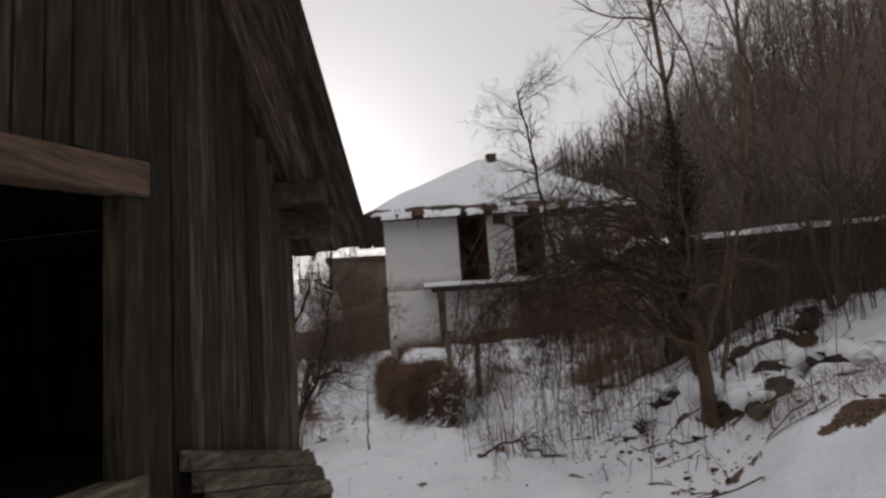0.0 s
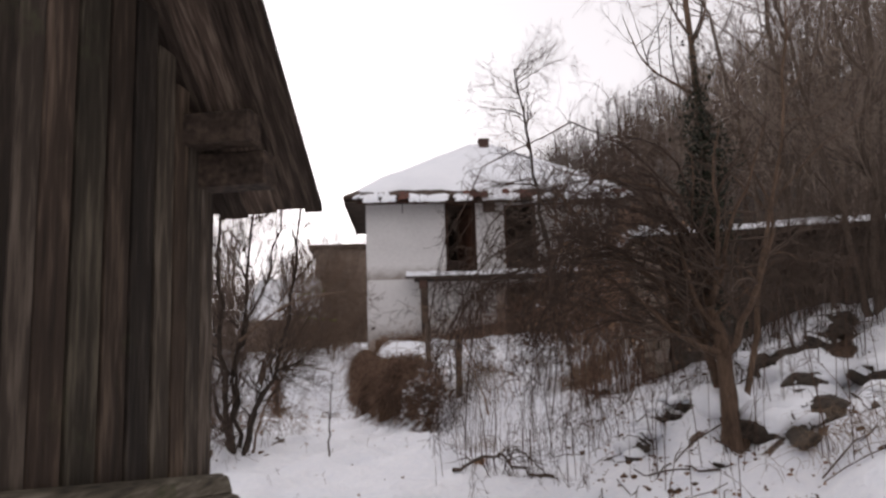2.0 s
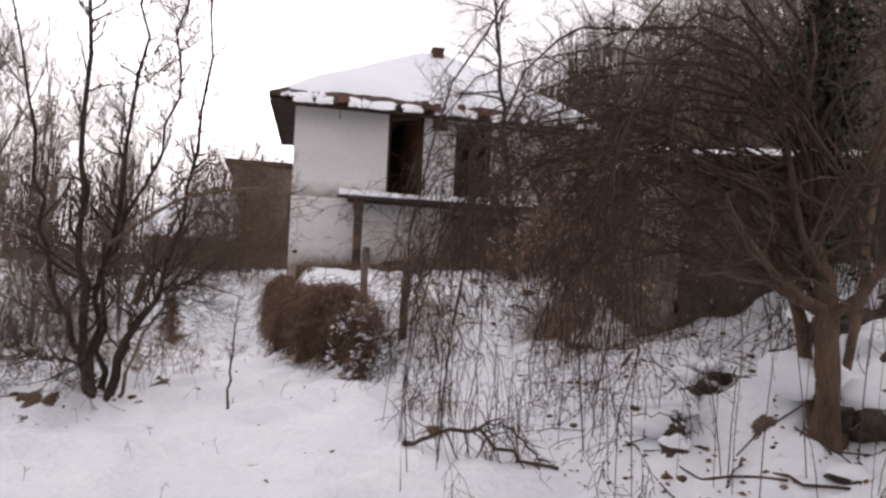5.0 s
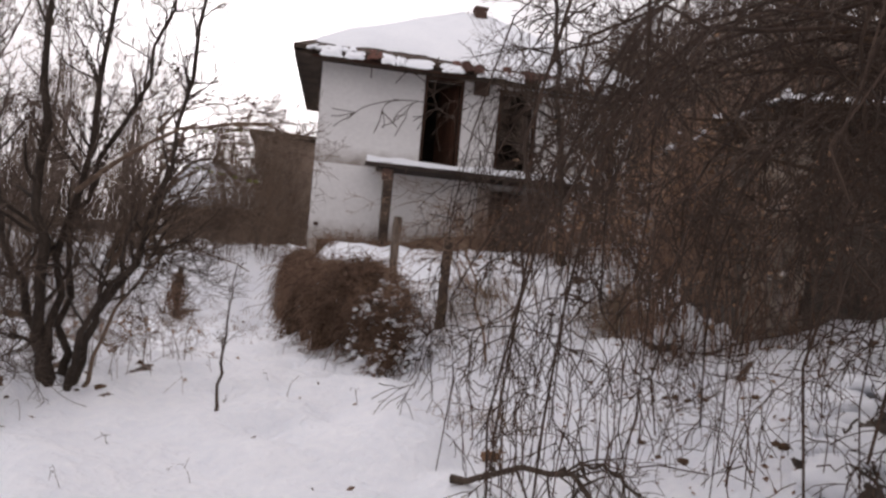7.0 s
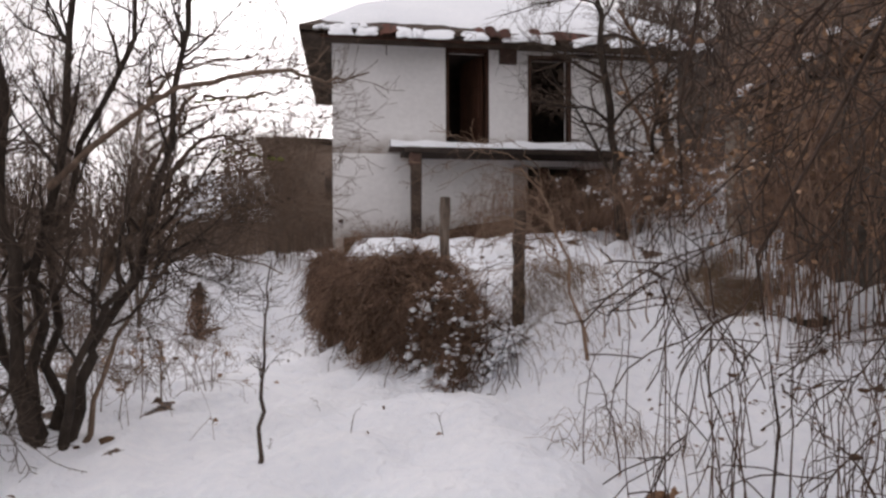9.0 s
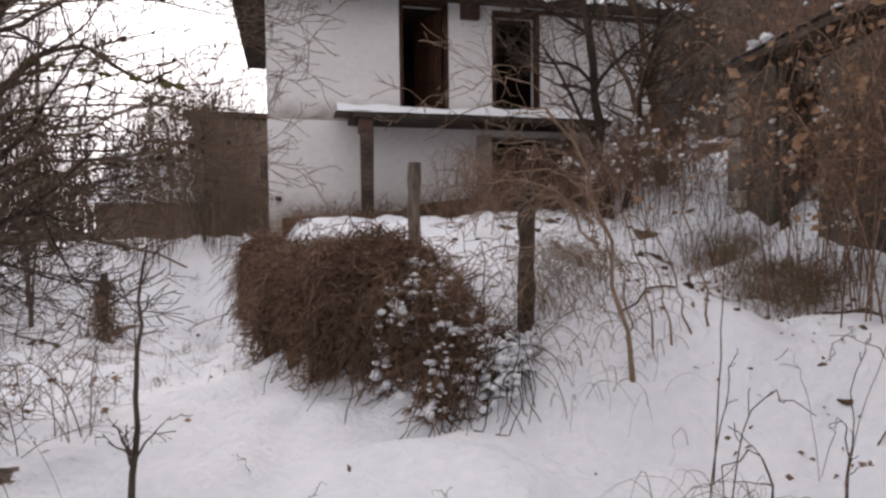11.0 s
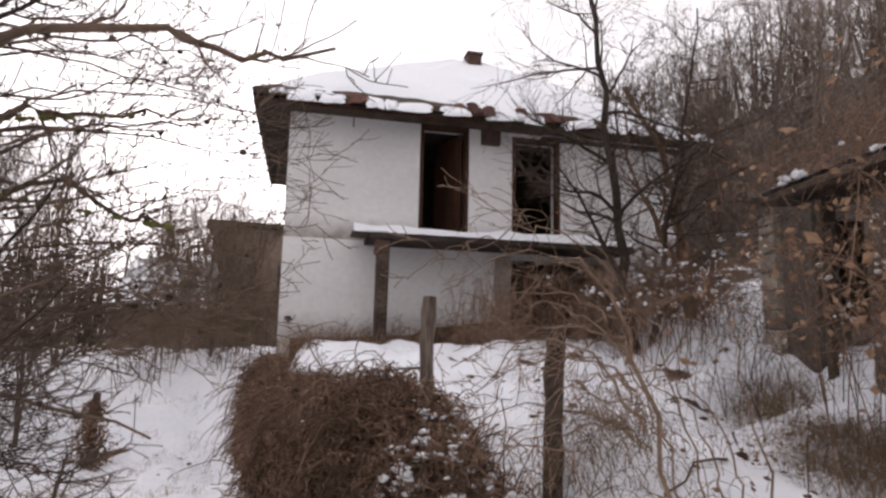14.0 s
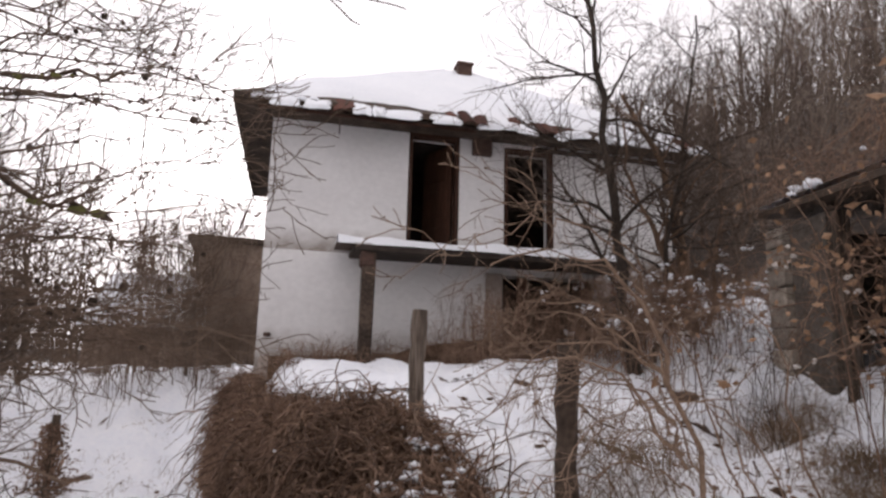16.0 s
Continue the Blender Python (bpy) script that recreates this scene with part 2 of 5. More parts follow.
FAR_WALL = material("far_wall", [(0.15, 0.112, 0.087), (0.29, 0.22, 0.175)], (0.6, 0.6, 0.6), 0.9, 0.0, 8)
IRON = material("rusty_iron", [(0.04, 0.025, 0.02), (0.1, 0.06, 0.045)], (9, 9, 9), 0.7, 0.2)

# ---- helpers ----
RNG = np.random.default_rng(5)


def arrays(name, verts, faces, mat, smooth=True):
    """A mesh from a vertex array and an array of equal-sided faces."""
    me = bpy.data.meshes.new(name)
    n, m = len(faces), faces.shape[1]
    me.vertices.add(len(verts))
    me.vertices.foreach_set("co", np.asarray(verts, dtype=np.float32).ravel())
    me.loops.add(n * m)
    me.loops.foreach_set("vertex_index", np.asarray(faces, dtype=np.int32).ravel())
    me.polygons.add(n)
    me.polygons.foreach_set("loop_start", np.arange(0, n * m, m, dtype=np.int32))
    me.polygons.foreach_set("use_smooth", np.full(n, smooth))
    me.update(calc_edges=True)
    me.materials.append(mat)
    return me


def thing(name, label, category, m=None, group="", kind=""):
    ob = tagged(new(name), label, category, group, kind)
    if m is not None:
        ob.matrix_world = m
    return ob


def child(name, me, parent, label="", m=None):
    ob = new(name, me)
    ob.parent = parent
    if m is not None:
        ob.matrix_basis = m
    if label:
        tagged(ob, label)
    return ob


def part(name, bm, mat, parent, label="", m=None, smooth=False):
    me = bpy.data.meshes.new(name)
    bmesh.ops.recalc_face_normals(bm, faces=bm.faces)
    for f in bm.faces:
        f.smooth = smooth
    bm.to_mesh(me)
    bm.free()
    me.materials.append(mat)
    return child(name, me, parent, label, m)


def box(x0, x1, y0, y1, z0, z1, bevel=0.0, wobble=0.0, bm=None):
    own = bm is None
    bm = bmesh.new() if own else bm
    made = bmesh.ops.create_cube(bm, size=1, matrix=Matrix.Translation(((x0 + x1) / 2, (y0 + y1) / 2, (z0 + z1) / 2)) @ Matrix.Diagonal((x1 - x0, y1 - y0, z1 - z0, 1)))
    if wobble:
        for v in made["verts"]:
            v.co += Vector(RNG.uniform(-wobble, wobble, 3))
    if bevel:
        bmesh.ops.bevel(bm, geom=list({e for v in made["verts"] for e in v.link_edges}), offset=bevel, segments=1, affect="EDGES")
    return bm


def smoothstep(a, b, x):
    t = np.clip((x - a) / (b - a), 0, 1)
    return t * t * (3 - 2 * t)


LATTICE = np.random.default_rng(11).random((64, 64))


def value_noise(x, y, s):
    """Smooth noise from 0 to 1 with cells of s metres."""
    x, y = np.asarray(x) / s + 1000, np.asarray(y) / s + 1000
    i, j = np.floor(x).astype(int), np.floor(y).astype(int)
    u, v = x - i, y - j
    u, v = u * u * (3 - 2 * u), v * v * (3 - 2 * v)
    g = lambda a, b: LATTICE[a % 64, b % 64]
    return (g(i, j) * (1 - u) + g(i + 1, j) * u) * (1 - v) + (g(i, j + 1) * (1 - u) + g(i + 1, j + 1) * u) * v


def foot_line(y):
    """x of the foot of the bank below the house."""
    t = np.maximum(y - 11.0, -1.6)
    return 0.35 - 1.8 * (1 - np.exp(-t / 2.0)) - 0.03 * t


def bank_foot(x, y):
    """Metres past the foot of the bank below the house, towards the house."""
    return 0.82 * (x - foot_line(y))


def ground_height(x, y):
    x, y = np.asarray(x, dtype=float), np.asarray(y, dtype=float)
    base = 0.02 - 0.36 * smoothstep(1.5, 7.5, y) - 0.08 * smoothstep(9.5, 13, y) - 0.45 * smoothstep(12.8, 17, y) + 1.35 * smoothstep(17, 22, y) - 0.25 * smoothstep(-3, -9, x) * smoothstep(6, 14, y)
    # bank along the right of the path
    right = 0.72 * smoothstep(1.15, 3.2, x) + 0.95 * smoothstep(3.0, 5.2, x) * smoothstep(2, 5, y) + 1.0 * smoothstep(5, 11, x)
    z = base + right
    # terrace in front of the house
    past = bank_foot(x, y) + 0.25 * (value_noise(x, y, 1.1) - 0.5)
    terrace = 0.5 + 0.45 * smoothstep(11.5, 16.5, y) - 0.3 * smoothstep(0.5, 2.5, x) * (1 - smoothstep(12, 16, y)) + 0.5 * smoothstep(3.6, 5.6, x) + 0.32 * smoothstep(3.0, 4.2, x) * smoothstep(13.2, 14.6, y) + 1.0 * smoothstep(5, 11, x)
    side = smoothstep(-1.9 - 0.35 * np.maximum(0, y - 16), -1.4, x)
    m = smoothstep(-0.5, 0.75, past) * np.where(y > 15, side, 1)
    m = m * smoothstep(9.4, 10.6, y + 0.15 * x)
    z = z * (1 - m) + np.maximum(terrace, z) * m
    # wooded hill
    s = 0.8 * x + 0.2 * y
    z = z + 27 * (1 - np.exp(-np.maximum(0, s - 14) / 24))
    near = smoothstep(40, 20, np.hypot(x, y - 8))
    z = z + near * (0.12 * (value_noise(x, y, 1.3) - 0.5) + 0.17 * (value_noise(x, y, 0.45) - 0.5) + 0.1 * (value_noise(x, y, 0.22) - 0.5))
    rough = smoothstep(-1.6, -3.0, x) * smoothstep(8.0, 9.5, y) * near
    z = z + rough * (0.32 * (value_noise(x, y + 3, 0.6) - 0.5) + 0.2 * (value_noise(x + 4, y, 0.27) - 0.5))
    bumpy = smoothstep(1.6, 3.0, x) * near * (1 - 0.6 * smoothstep(9.8, 11, y))
    z = z + bumpy * (0.3 * (value_noise(x + 9, y, 0.8) - 0.5) + 0.14 * (value_noise(x, y + 5, 0.3) - 0.5))
    return z


def bare_patches(x, y):
    """Where earth and leaf litter show through the snow, 0 to 1."""
    n = 0.55 * value_noise(x + 3, y, 0.42) + 0.3 * value_noise(x, y + 7, 0.22) + 0.15 * value_noise(x, y, 0.09)
    amount = 0.11 * smoothstep(1.5, 2.8, x) * smoothstep(2, 4, y) * (1 - 0.75 * smoothstep(9.5, 11, y)) + 0.08 * smoothstep(0.4, 1.2, bank_foot(x, y)) * smoothstep(10, 12, y)
    amount = amount + 0.12 * smoothstep(-2.0, -3.0, x) * smoothstep(8.5, 10, y) + 0.45 * np.exp(-(((x - 1.0) / 0.26) ** 2 + ((y - 6.15) / 0.12) ** 2)) + 0.25 * smoothstep(16.9, 17.5, y) * smoothstep(-1.6, -1, x) + 0.14 * smoothstep(21, 24, y)
    return smoothstep(0.8, 0.88, n + amount)


def gz(x, y):
    return float(ground_height(x, y))


def tubes(paths, radii, sides):
    """Tubes along paths (n, k, 3) with radii (n, k): vertices and quads."""
    n, k, _ = paths.shape
    d = np.gradient(paths, axis=1)
    d /= np.linalg.norm(d, axis=2, keepdims=True) + 1e-9
    ref = np.where(np.abs(d[:, :1, 2:3]) > 0.8, np.array([[[1.0, 0, 0]]]), np.array([[[0, 0, 1.0]]]))
    a = np.cross(d, np.broadcast_to(ref, d.shape))
    a /= np.linalg.norm(a, axis=2, keepdims=True) + 1e-9
    b = np.cross(d, a)
    ang = np.arange(sides) * 2 * np.pi / sides
    ring = a[:, :, None, :] * np.cos(ang)[None, None, :, None] + b[:, :, None, :] * np.sin(ang)[None, None, :, None]
    verts = (paths[:, :, None, :] + ring * radii[:, :, None, None]).reshape(-1, 3)
    base = (np.arange(n)[:, None, None] * k + np.arange(k - 1)[None, :, None]) * sides
    i = np.arange(sides)[None, None, :]
    j = (i + 1) % sides
    faces = np.stack([base + i, base + j, base + sides + j, base + sides + i], axis=-1).reshape(-1, 4)
    return verts, faces


def sprout(paths, radii, per, length, spread, lift, wander, k=5, start=0.25, thin=0.6, tip=0.15, rng=RNG, sag=0.0, least=0.0016):
    """Side shoots from each path: new paths and radii."""
    n, kk, _ = paths.shape
    idx = np.repeat(np.arange(n), per)
    m = len(idx)
    f = rng.uniform(start, 1.0, m) * (kk - 1.001)
    i = f.astype(int)
    u = (f - i)[:, None]
    p0 = paths[idx, i] * (1 - u) + paths[idx, i + 1] * u
    r0 = (radii[idx, i] * (1 - u[:, 0]) + radii[idx, i + 1] * u[:, 0]) * thin
    d = paths[idx, i + 1] - paths[idx, i]
    d /= np.linalg.norm(d, axis=1, keepdims=True) + 1e-9
    q = rng.normal(size=(m, 3))
    q -= d * (q * d).sum(1, keepdims=True)
    q /= np.linalg.norm(q, axis=1, keepdims=True)
    s = np.radians(rng.normal(spread, spread * 0.25, m))[:, None]
    d = d * np.cos(s) + q * np.sin(s)
    step = (length * rng.uniform(0.45, 1.15, m) * (1.15 - 0.5 * f / kk) / (k - 1))[:, None]
    out = np.empty((m, k, 3))
    out[:, 0] = p0
    for a in range(1, k):
        d = d + wander * rng.normal(size=(m, 3)) + np.array([0, 0, lift - sag * a])
        d /= np.linalg.norm(d, axis=1, keepdims=True)
        out[:, a] = out[:, a - 1] + d * step
    r = r0[:, None] * np.linspace(1, tip, k)[None, :]
    return out, np.maximum(r, least)


def bend(points, k):
    """A smooth path of k points through a few."""
    p = np.asarray(points, dtype=float)
    t = np.linspace(0, len(p) - 1, k)
    i = np.minimum(t.astype(int), len(p) - 2)
    u = (t - i)[:, None]
    m = np.gradient(p, axis=0)
    return (2 * u**3 - 3 * u**2 + 1) * p[i] + (u**3 - 2 * u**2 + u) * m[i] + (-2 * u**3 + 3 * u**2) * p[i + 1] + (u**3 - u**2) * m[i + 1]


def joined(*sets):
    """Several (vertices, faces) as one."""
    vs, fs, n = [], [], 0
    for v, f in sets:
        vs.append(v)
        fs.append(f + n)
        n += len(v)
    return np.concatenate(vs), np.concatenate(fs)


def bare_tree(name, stems, label, group="", bark=None, twig=None, limbs=(7, 1.9, 45, 0.12), boughs=(6, 0.9, 45, 0.06), sprays=(6, 0.4, 42, 0.02), seed=1, m=None, fine=None, limb_start=0.3, category="tree", sag=0.0, sway=0.018, taper=0.22, least=0.0016):
    """A bare tree: stems are (points, radius at the base); limbs, boughs, sprays, fine: (number on each, length, spread, lift)."""
    rng = np.random.default_rng(seed)
    bark, twig = bark or BARK, twig or TWIG
    ob = thing(name, label, category, m, group)
    k = 16
    p = np.stack([bend(s, k) for s, _ in stems])
    p[:, 1:-1] += rng.normal(0, sway, (len(stems), k - 2, 3))
    r = np.stack([r0 * np.linspace(1, taper, k) ** 0.9 * (1 + rng.normal(0, 0.05, k)) for _, r0 in stems])
    r[:, 0] *= 1.4
    r[:, 1] *= 1.12
    for a in range(len(stems)):
        child("trunk", arrays("trunk", *tubes(p[a:a + 1], r[a:a + 1], 9), bark), ob)
    p1, r1 = sprout(p, r, limbs[0], limbs[1], limbs[2], limbs[3], 0.16, 9, limb_start, 0.55, 0.15, rng, sag * 0.5)
    p2, r2 = sprout(np.concatenate([p1, p[:, -9:]]), np.concatenate([r1, r[:, -9:]]), boughs[0], boughs[1], boughs[2], boughs[3], 0.17, 6, 0.15, 0.6, 0.2, rng, sag, least)
    p3, r3 = sprout(p2, r2, sprays[0], sprays[1], sprays[2], sprays[3], 0.2, 4, 0.1, 0.65, 0.3, rng, sag, least)
    sets = [tubes(p1, r1, 5), tubes(p2, r2, 4), tubes(p3, r3, 3)]
    if fine:
        p4, r4 = sprout(p3, r3, fine[0], fine[1], fine[2], fine[3], 0.22, 3, 0.1, 0.8, 0.4, rng, sag, least)
        sets.append(tubes(p4, r4, 3))
    crown = arrays("crown", *joined(*sets), bark)
    crown.materials.append(twig)
    index = np.ones(len(crown.polygons), dtype=np.int32)
    index[:len(sets[0][1])] = 0
    crown.polygons.foreach_set("material_index", index)
    tagged(child("crown", crown, ob), kind="stuff")
    return ob


def cane_clump(name, label, roots, heights, reaches, mat, seed, side=(5, 0.35, 50), radius=0.007, category="brambles", away=None, sag=1.0, wobble=0.03):
    """A tangle of canes that rise from their roots, arch over and hang: roots (n, 3), heights and reaches in metres."""
    rng = np.random.default_rng(seed)
    n, k = len(roots), 14
    a = rng.uniform(0, 2 * np.pi, n) if away is None else np.radians(rng.normal(away[0], away[1], n))
    t = np.linspace(0, 1, k)
    out = (t**1.25)[None, :] * reaches[:, None]
    up = heights[:, None] * (2.6 * t - (1.6 + sag) * t**2.2)[None, :]
    p = np.stack([roots[:, :1] + np.cos(a)[:, None] * out, roots[:, 1:2] + np.sin(a)[:, None] * out, roots[:, 2:] + up], axis=-1)
    p += np.cumsum(rng.normal(0, wobble, p.shape), axis=1) * np.linspace(0, 1, k)[None, :, None]
    p[..., 2] = np.maximum(p[..., 2], ground_height(p[..., 0], p[..., 1]) + 0.004)
    r = radius * rng.uniform(0.5, 1.3, n)[:, None] * np.linspace(1, 0.3, k)[None, :]
    sets = [tubes(p, r, 4)]
    if side:
        q, s = sprout(p, r, side[0], side[1], side[2], -0.04, 0.24, 5, 0.15, 0.7, 0.4, rng)
        sets.append(tubes(q, s, 3))
    me = arrays(name, *joined(*sets), mat)
    return tagged(new(name, me), label, category, kind="stuff"), p


def rooted(n, x0, x1, y0, y1, rng, dip=0.02):
    x, y = rng.uniform(x0, x1, n), rng.uniform(y0, y1, n)
    return np.stack([x, y, ground_height(x, y) - dip], axis=-1)


def leaves(points, size, rng, flat=0.0):
    """Small two-triangle leaves of any tilt at the points."""
    n = len(points)
    a = rng.normal(size=(n, 3))
    a[:, 2] *= 1 - flat
    a /= np.linalg.norm(a, axis=1, keepdims=True)
    b = np.cross(a, rng.normal(size=(n, 3)))
    b /= np.linalg.norm(b, axis=1, keepdims=True) + 1e-9
    c = np.cross(a, b)
    s = (size * rng.uniform(0.6, 1.3, n))[:, None]
    v = np.stack([points - a * s, points + b * s * 0.6 + c * s * 0.2, points + a * s, points - b * s * 0.6 + c * s * 0.2], axis=1).reshape(-1, 3)
    return v, np.arange(4 * n).reshape(-1, 4)


def lump(points, size, rng, sides=6, squash=0.65):
    """Rounded clumps, uneven in size, at the points."""
    bm = bmesh.new()
    bmesh.ops.create_icosphere(bm, subdivisions=1, radius=1)
    v = np.array([x.co for x in bm.verts])
    f = np.array([[y.index for y in x.verts] for x in bm.faces])
    bm.free()
    n = len(points)
    s = (size * rng.uniform(0.5, 1.5, n))[:, None, None]
    w = v[None] * (1 + rng.normal(0, 0.22, (n, len(v), 1))) * s * np.array([1, 1, squash])
    verts = (w + points[:, None, :]).reshape(-1, 3)
    return verts, (f[None] + (np.arange(n) * len(v))[:, None, None]).reshape(-1, 3)


# ---- ground ----
def axis_steps(lo, hi, step, far):
    out = [hi]
    d = step
    while out[-1] < far:
        d *= 1.16
        out.append(out[-1] + d)
    left = [lo]
    d = step
    while left[-1] > -far:
        d *= 1.16
        left.append(left[-1] - d)
    return np.array(left[::-1][:-1] + list(np.arange(lo, hi, step)) + out)


gx, gy = axis_steps(-6.0, 7.0, 0.08, 900), axis_steps(-3.0, 18.0, 0.08, 900)
GX, GY = np.meshgrid(gx, gy)
gv = np.stack([GX, GY, ground_height(GX, GY)], axis=-1).reshape(-1, 3)
gi = np.arange(len(gy) - 1)[:, None] * len(gx) + np.arange(len(gx) - 1)[None, :]
gf = np.stack([gi, gi + 1, gi + 1 + len(gx), gi + len(gx)], axis=-1).reshape(-1, 4)
ground_mesh = arrays("ground", gv, gf, GROUND)
bare = ground_mesh.attributes.new("bare", "FLOAT", "POINT")
bare.data.foreach_set("value", bare_patches(gv[:, 0], gv[:, 1]).astype(np.float32))
ground_mesh.materials.append(WOODS_FLOOR)
mid = gv[gf].mean(axis=1)
wooded = (0.8 * mid[:, 0] + 0.2 * mid[:, 1] > 12 + 3 * value_noise(mid[:, 0], mid[:, 1], 4)) | (np.hypot(mid[:, 0], mid[:, 1] - 10) > 45)
ground_mesh.polygons.foreach_set("material_index", wooded.astype(np.int32))
ground = tagged(new("ground", ground_mesh), "uneven snow-covered garden ground below a wooded slope", "ground", kind="structure")

# ---- house ----
HOUSE = pose(-1.34, 17.85, 0, 0, 0, 1.5)
house = thing("house", "abandoned two-storey white plastered house with snowy hipped roof", "house", HOUSE)
U0, U1, DEPTH, TOP = 0.0, 7.1, 5.4, 4.76


def pierced_wall(u0, u1, z0, z1, v0, v1, holes):
    """A wall from v0 (outside) to v1 with rectangular holes (u0, u1, z0, z1), revealed through its thickness."""
    us = sorted({u0, u1, *[h[0] for h in holes], *[h[1] for h in holes]})
    zs = sorted({z0, z1, *[h[2] for h in holes], *[h[3] for h in holes]})
    inside = lambda u, z: u0 < u < u1 and z0 < z < z1 and not any(h[0] < u < h[1] and h[2] < z < h[3] for h in holes)
    bm = bmesh.new()
    face = lambda *pts: bm.faces.new([bm.verts.new(p) for p in pts])
    for a, b in zip(us, us[1:]):
        for c, d in zip(zs, zs[1:]):
            um, zm = (a + b) / 2, (c + d) / 2
            if not inside(um, zm):
                continue
            face((a, v0, c), (b, v0, c), (b, v0, d), (a, v0, d))
            face((a, v1, c), (a, v1, d), (b, v1, d), (b, v1, c))
            for (p, q), (ou, oz) in zip((((a, c), (a, d)), ((b, c), (b, d)), ((a, c), (b, c)), ((a, d), (b, d))), ((a - 0.01, zm), (b + 0.01, zm), (um, c - 0.01), (um, d + 0.01))):
                if not inside(ou, oz):
                    face((p[0], v0, p[1]), (q[0], v0, q[1]), (q[0], v1, q[1]), (p[0], v1, p[1]))
    bmesh.ops.remove_doubles(bm, verts=bm.verts, dist=0.0005)
    return bm


HOLES = [(2.2, 3.07, 2.66, 4.71), (3.87, 4.78, 2.66, 4.63), (3.85, 5.7, 0.6, 2.4)]
part("wall", pierced_wall(U0, U1, 0.2, TOP, 0, 0.42, HOLES), PLASTER, house, "white lime plaster, grimy near the slab")
part("wall", box(U0, U0 + 0.4, 0.42, DEPTH, 0.2, TOP), PLASTER, house)
part("wall", box(U1 - 0.4, U1, 0.42, DEPTH, 0.2, TOP), PLASTER, house)
part("wall", box(U0, U1, DEPTH, DEPTH + 0.4, 0.2, TOP), PLASTER, house)
# rooms behind the doorways, their dimness painted in with a near-black colour
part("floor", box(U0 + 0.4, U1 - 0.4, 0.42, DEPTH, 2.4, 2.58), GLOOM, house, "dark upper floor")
part("partition", box(U0 + 0.4, U1 - 0.4, 2.4, 2.5, 2.58, TOP), GLOOM, house, "inner wall, coloured dark for the unlit rooms")
part("partition", box(U0 + 0.4, U1 - 0.4, 1.9, 2.0, 0.3, 2.4), GLOOM, house, "inner wall, coloured dark for the unlit rooms")
part("partition", box(3.3, 3.4, 0.42, 2.4, 2.58, TOP), GLOOM, house, "inner wall, coloured dark for the unlit rooms")
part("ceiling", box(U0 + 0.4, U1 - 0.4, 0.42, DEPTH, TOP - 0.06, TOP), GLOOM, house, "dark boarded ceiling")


def frame_of(u0, u1, z0, z1, w, v0, v1, name, label, mat):
    for b in ((u0, u0 + w, z0, z1), (u1 - w, u1, z0, z1), (u0 + w, u1 - w, z1 - w, z1)):
        part(name, box(b[0], b[1], v0, v1, b[2], b[3], 0.006), mat, house, label)


frame_of(2.203, 3.067, 2.66, 4.707, 0.06, -0.02, 0.16, "door_frame", "reddish stained door frame", DARK_WOOD)
frame_of(3.873, 4.777, 2.66, 4.627, 0.06, -0.02, 0.16, "door_frame", "dark weathered door frame", DARK_WOOD)
# the door stands open inward
leaf = bmesh.new()
box(0, 0.04, 0.0, 0.76, 2.67, 4.64, 0.004, bm=leaf)
for z in (2.75, 3.4, 4.05):
    box(-0.012, 0.0, 0.1, 0.7, z, z + 0.48, 0.005, bm=leaf)
part("door", leaf, DARK_WOOD, house, "brown panelled door standing open", pose(2.97, 0.19, 0, 0, 0, 26))
part("meter_box", box(3.28, 3.62, -0.12, -0.002, 4.42, 4.72, 0.01), IRON, house, "rusty metal box under the eave")
part("bracket", box(0.1, 0.2, -0.08, -0.002, 1.26, 1.32, 0.006), IRON, house, "small rusty iron bracket")
part("lower_pier", box(3.55, 3.84, -0.05, -0.003, 0.7, 2.42, 0.01, 0.012), DAMP, house, "stained brownish pier")
part("stained_base", box(U0 + 0.05, 3.5, -0.06, -0.003, 0.3, 0.98, 0.02, 0.012), DAMP, house, "bare earthy plinth")
for u in (4.15, 4.75, 5.3):
    part("boarding", box(u, u + 0.16, 0.05, 0.1, 0.7, 2.38, 0.006, 0.02), DARK_WOOD, house, "broken reddish board")
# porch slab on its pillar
part("porch_slab", box(1.3, 5.75, -0.85, -0.003, 2.51, 2.6, 0.012, 0.01), GLOOM, house, "very dark slab edge of the balcony")
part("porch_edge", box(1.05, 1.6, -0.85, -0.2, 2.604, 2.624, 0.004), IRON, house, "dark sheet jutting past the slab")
part("pillar", box(1.43, 1.62, -0.81, -0.63, 0.5, 2.51, 0.025, 0.014), OLD_TIMBER, house, "dark brown crumbling pillar")
part("pillar_head", box(1.39, 1.63, -0.83, -0.61, 2.28, 2.508, 0.03, 0.02), OLD_BRICK, house, "crumbling brick pillar head")

# roof: rafters, boarding, tiles at the eave, snow
E0, E1, EF, EB, EZ = -0.58, 7.4, -0.5, 5.3, 4.86
R0, R1, RV, RZ = 3.35, 3.95, 2.4, 7.0


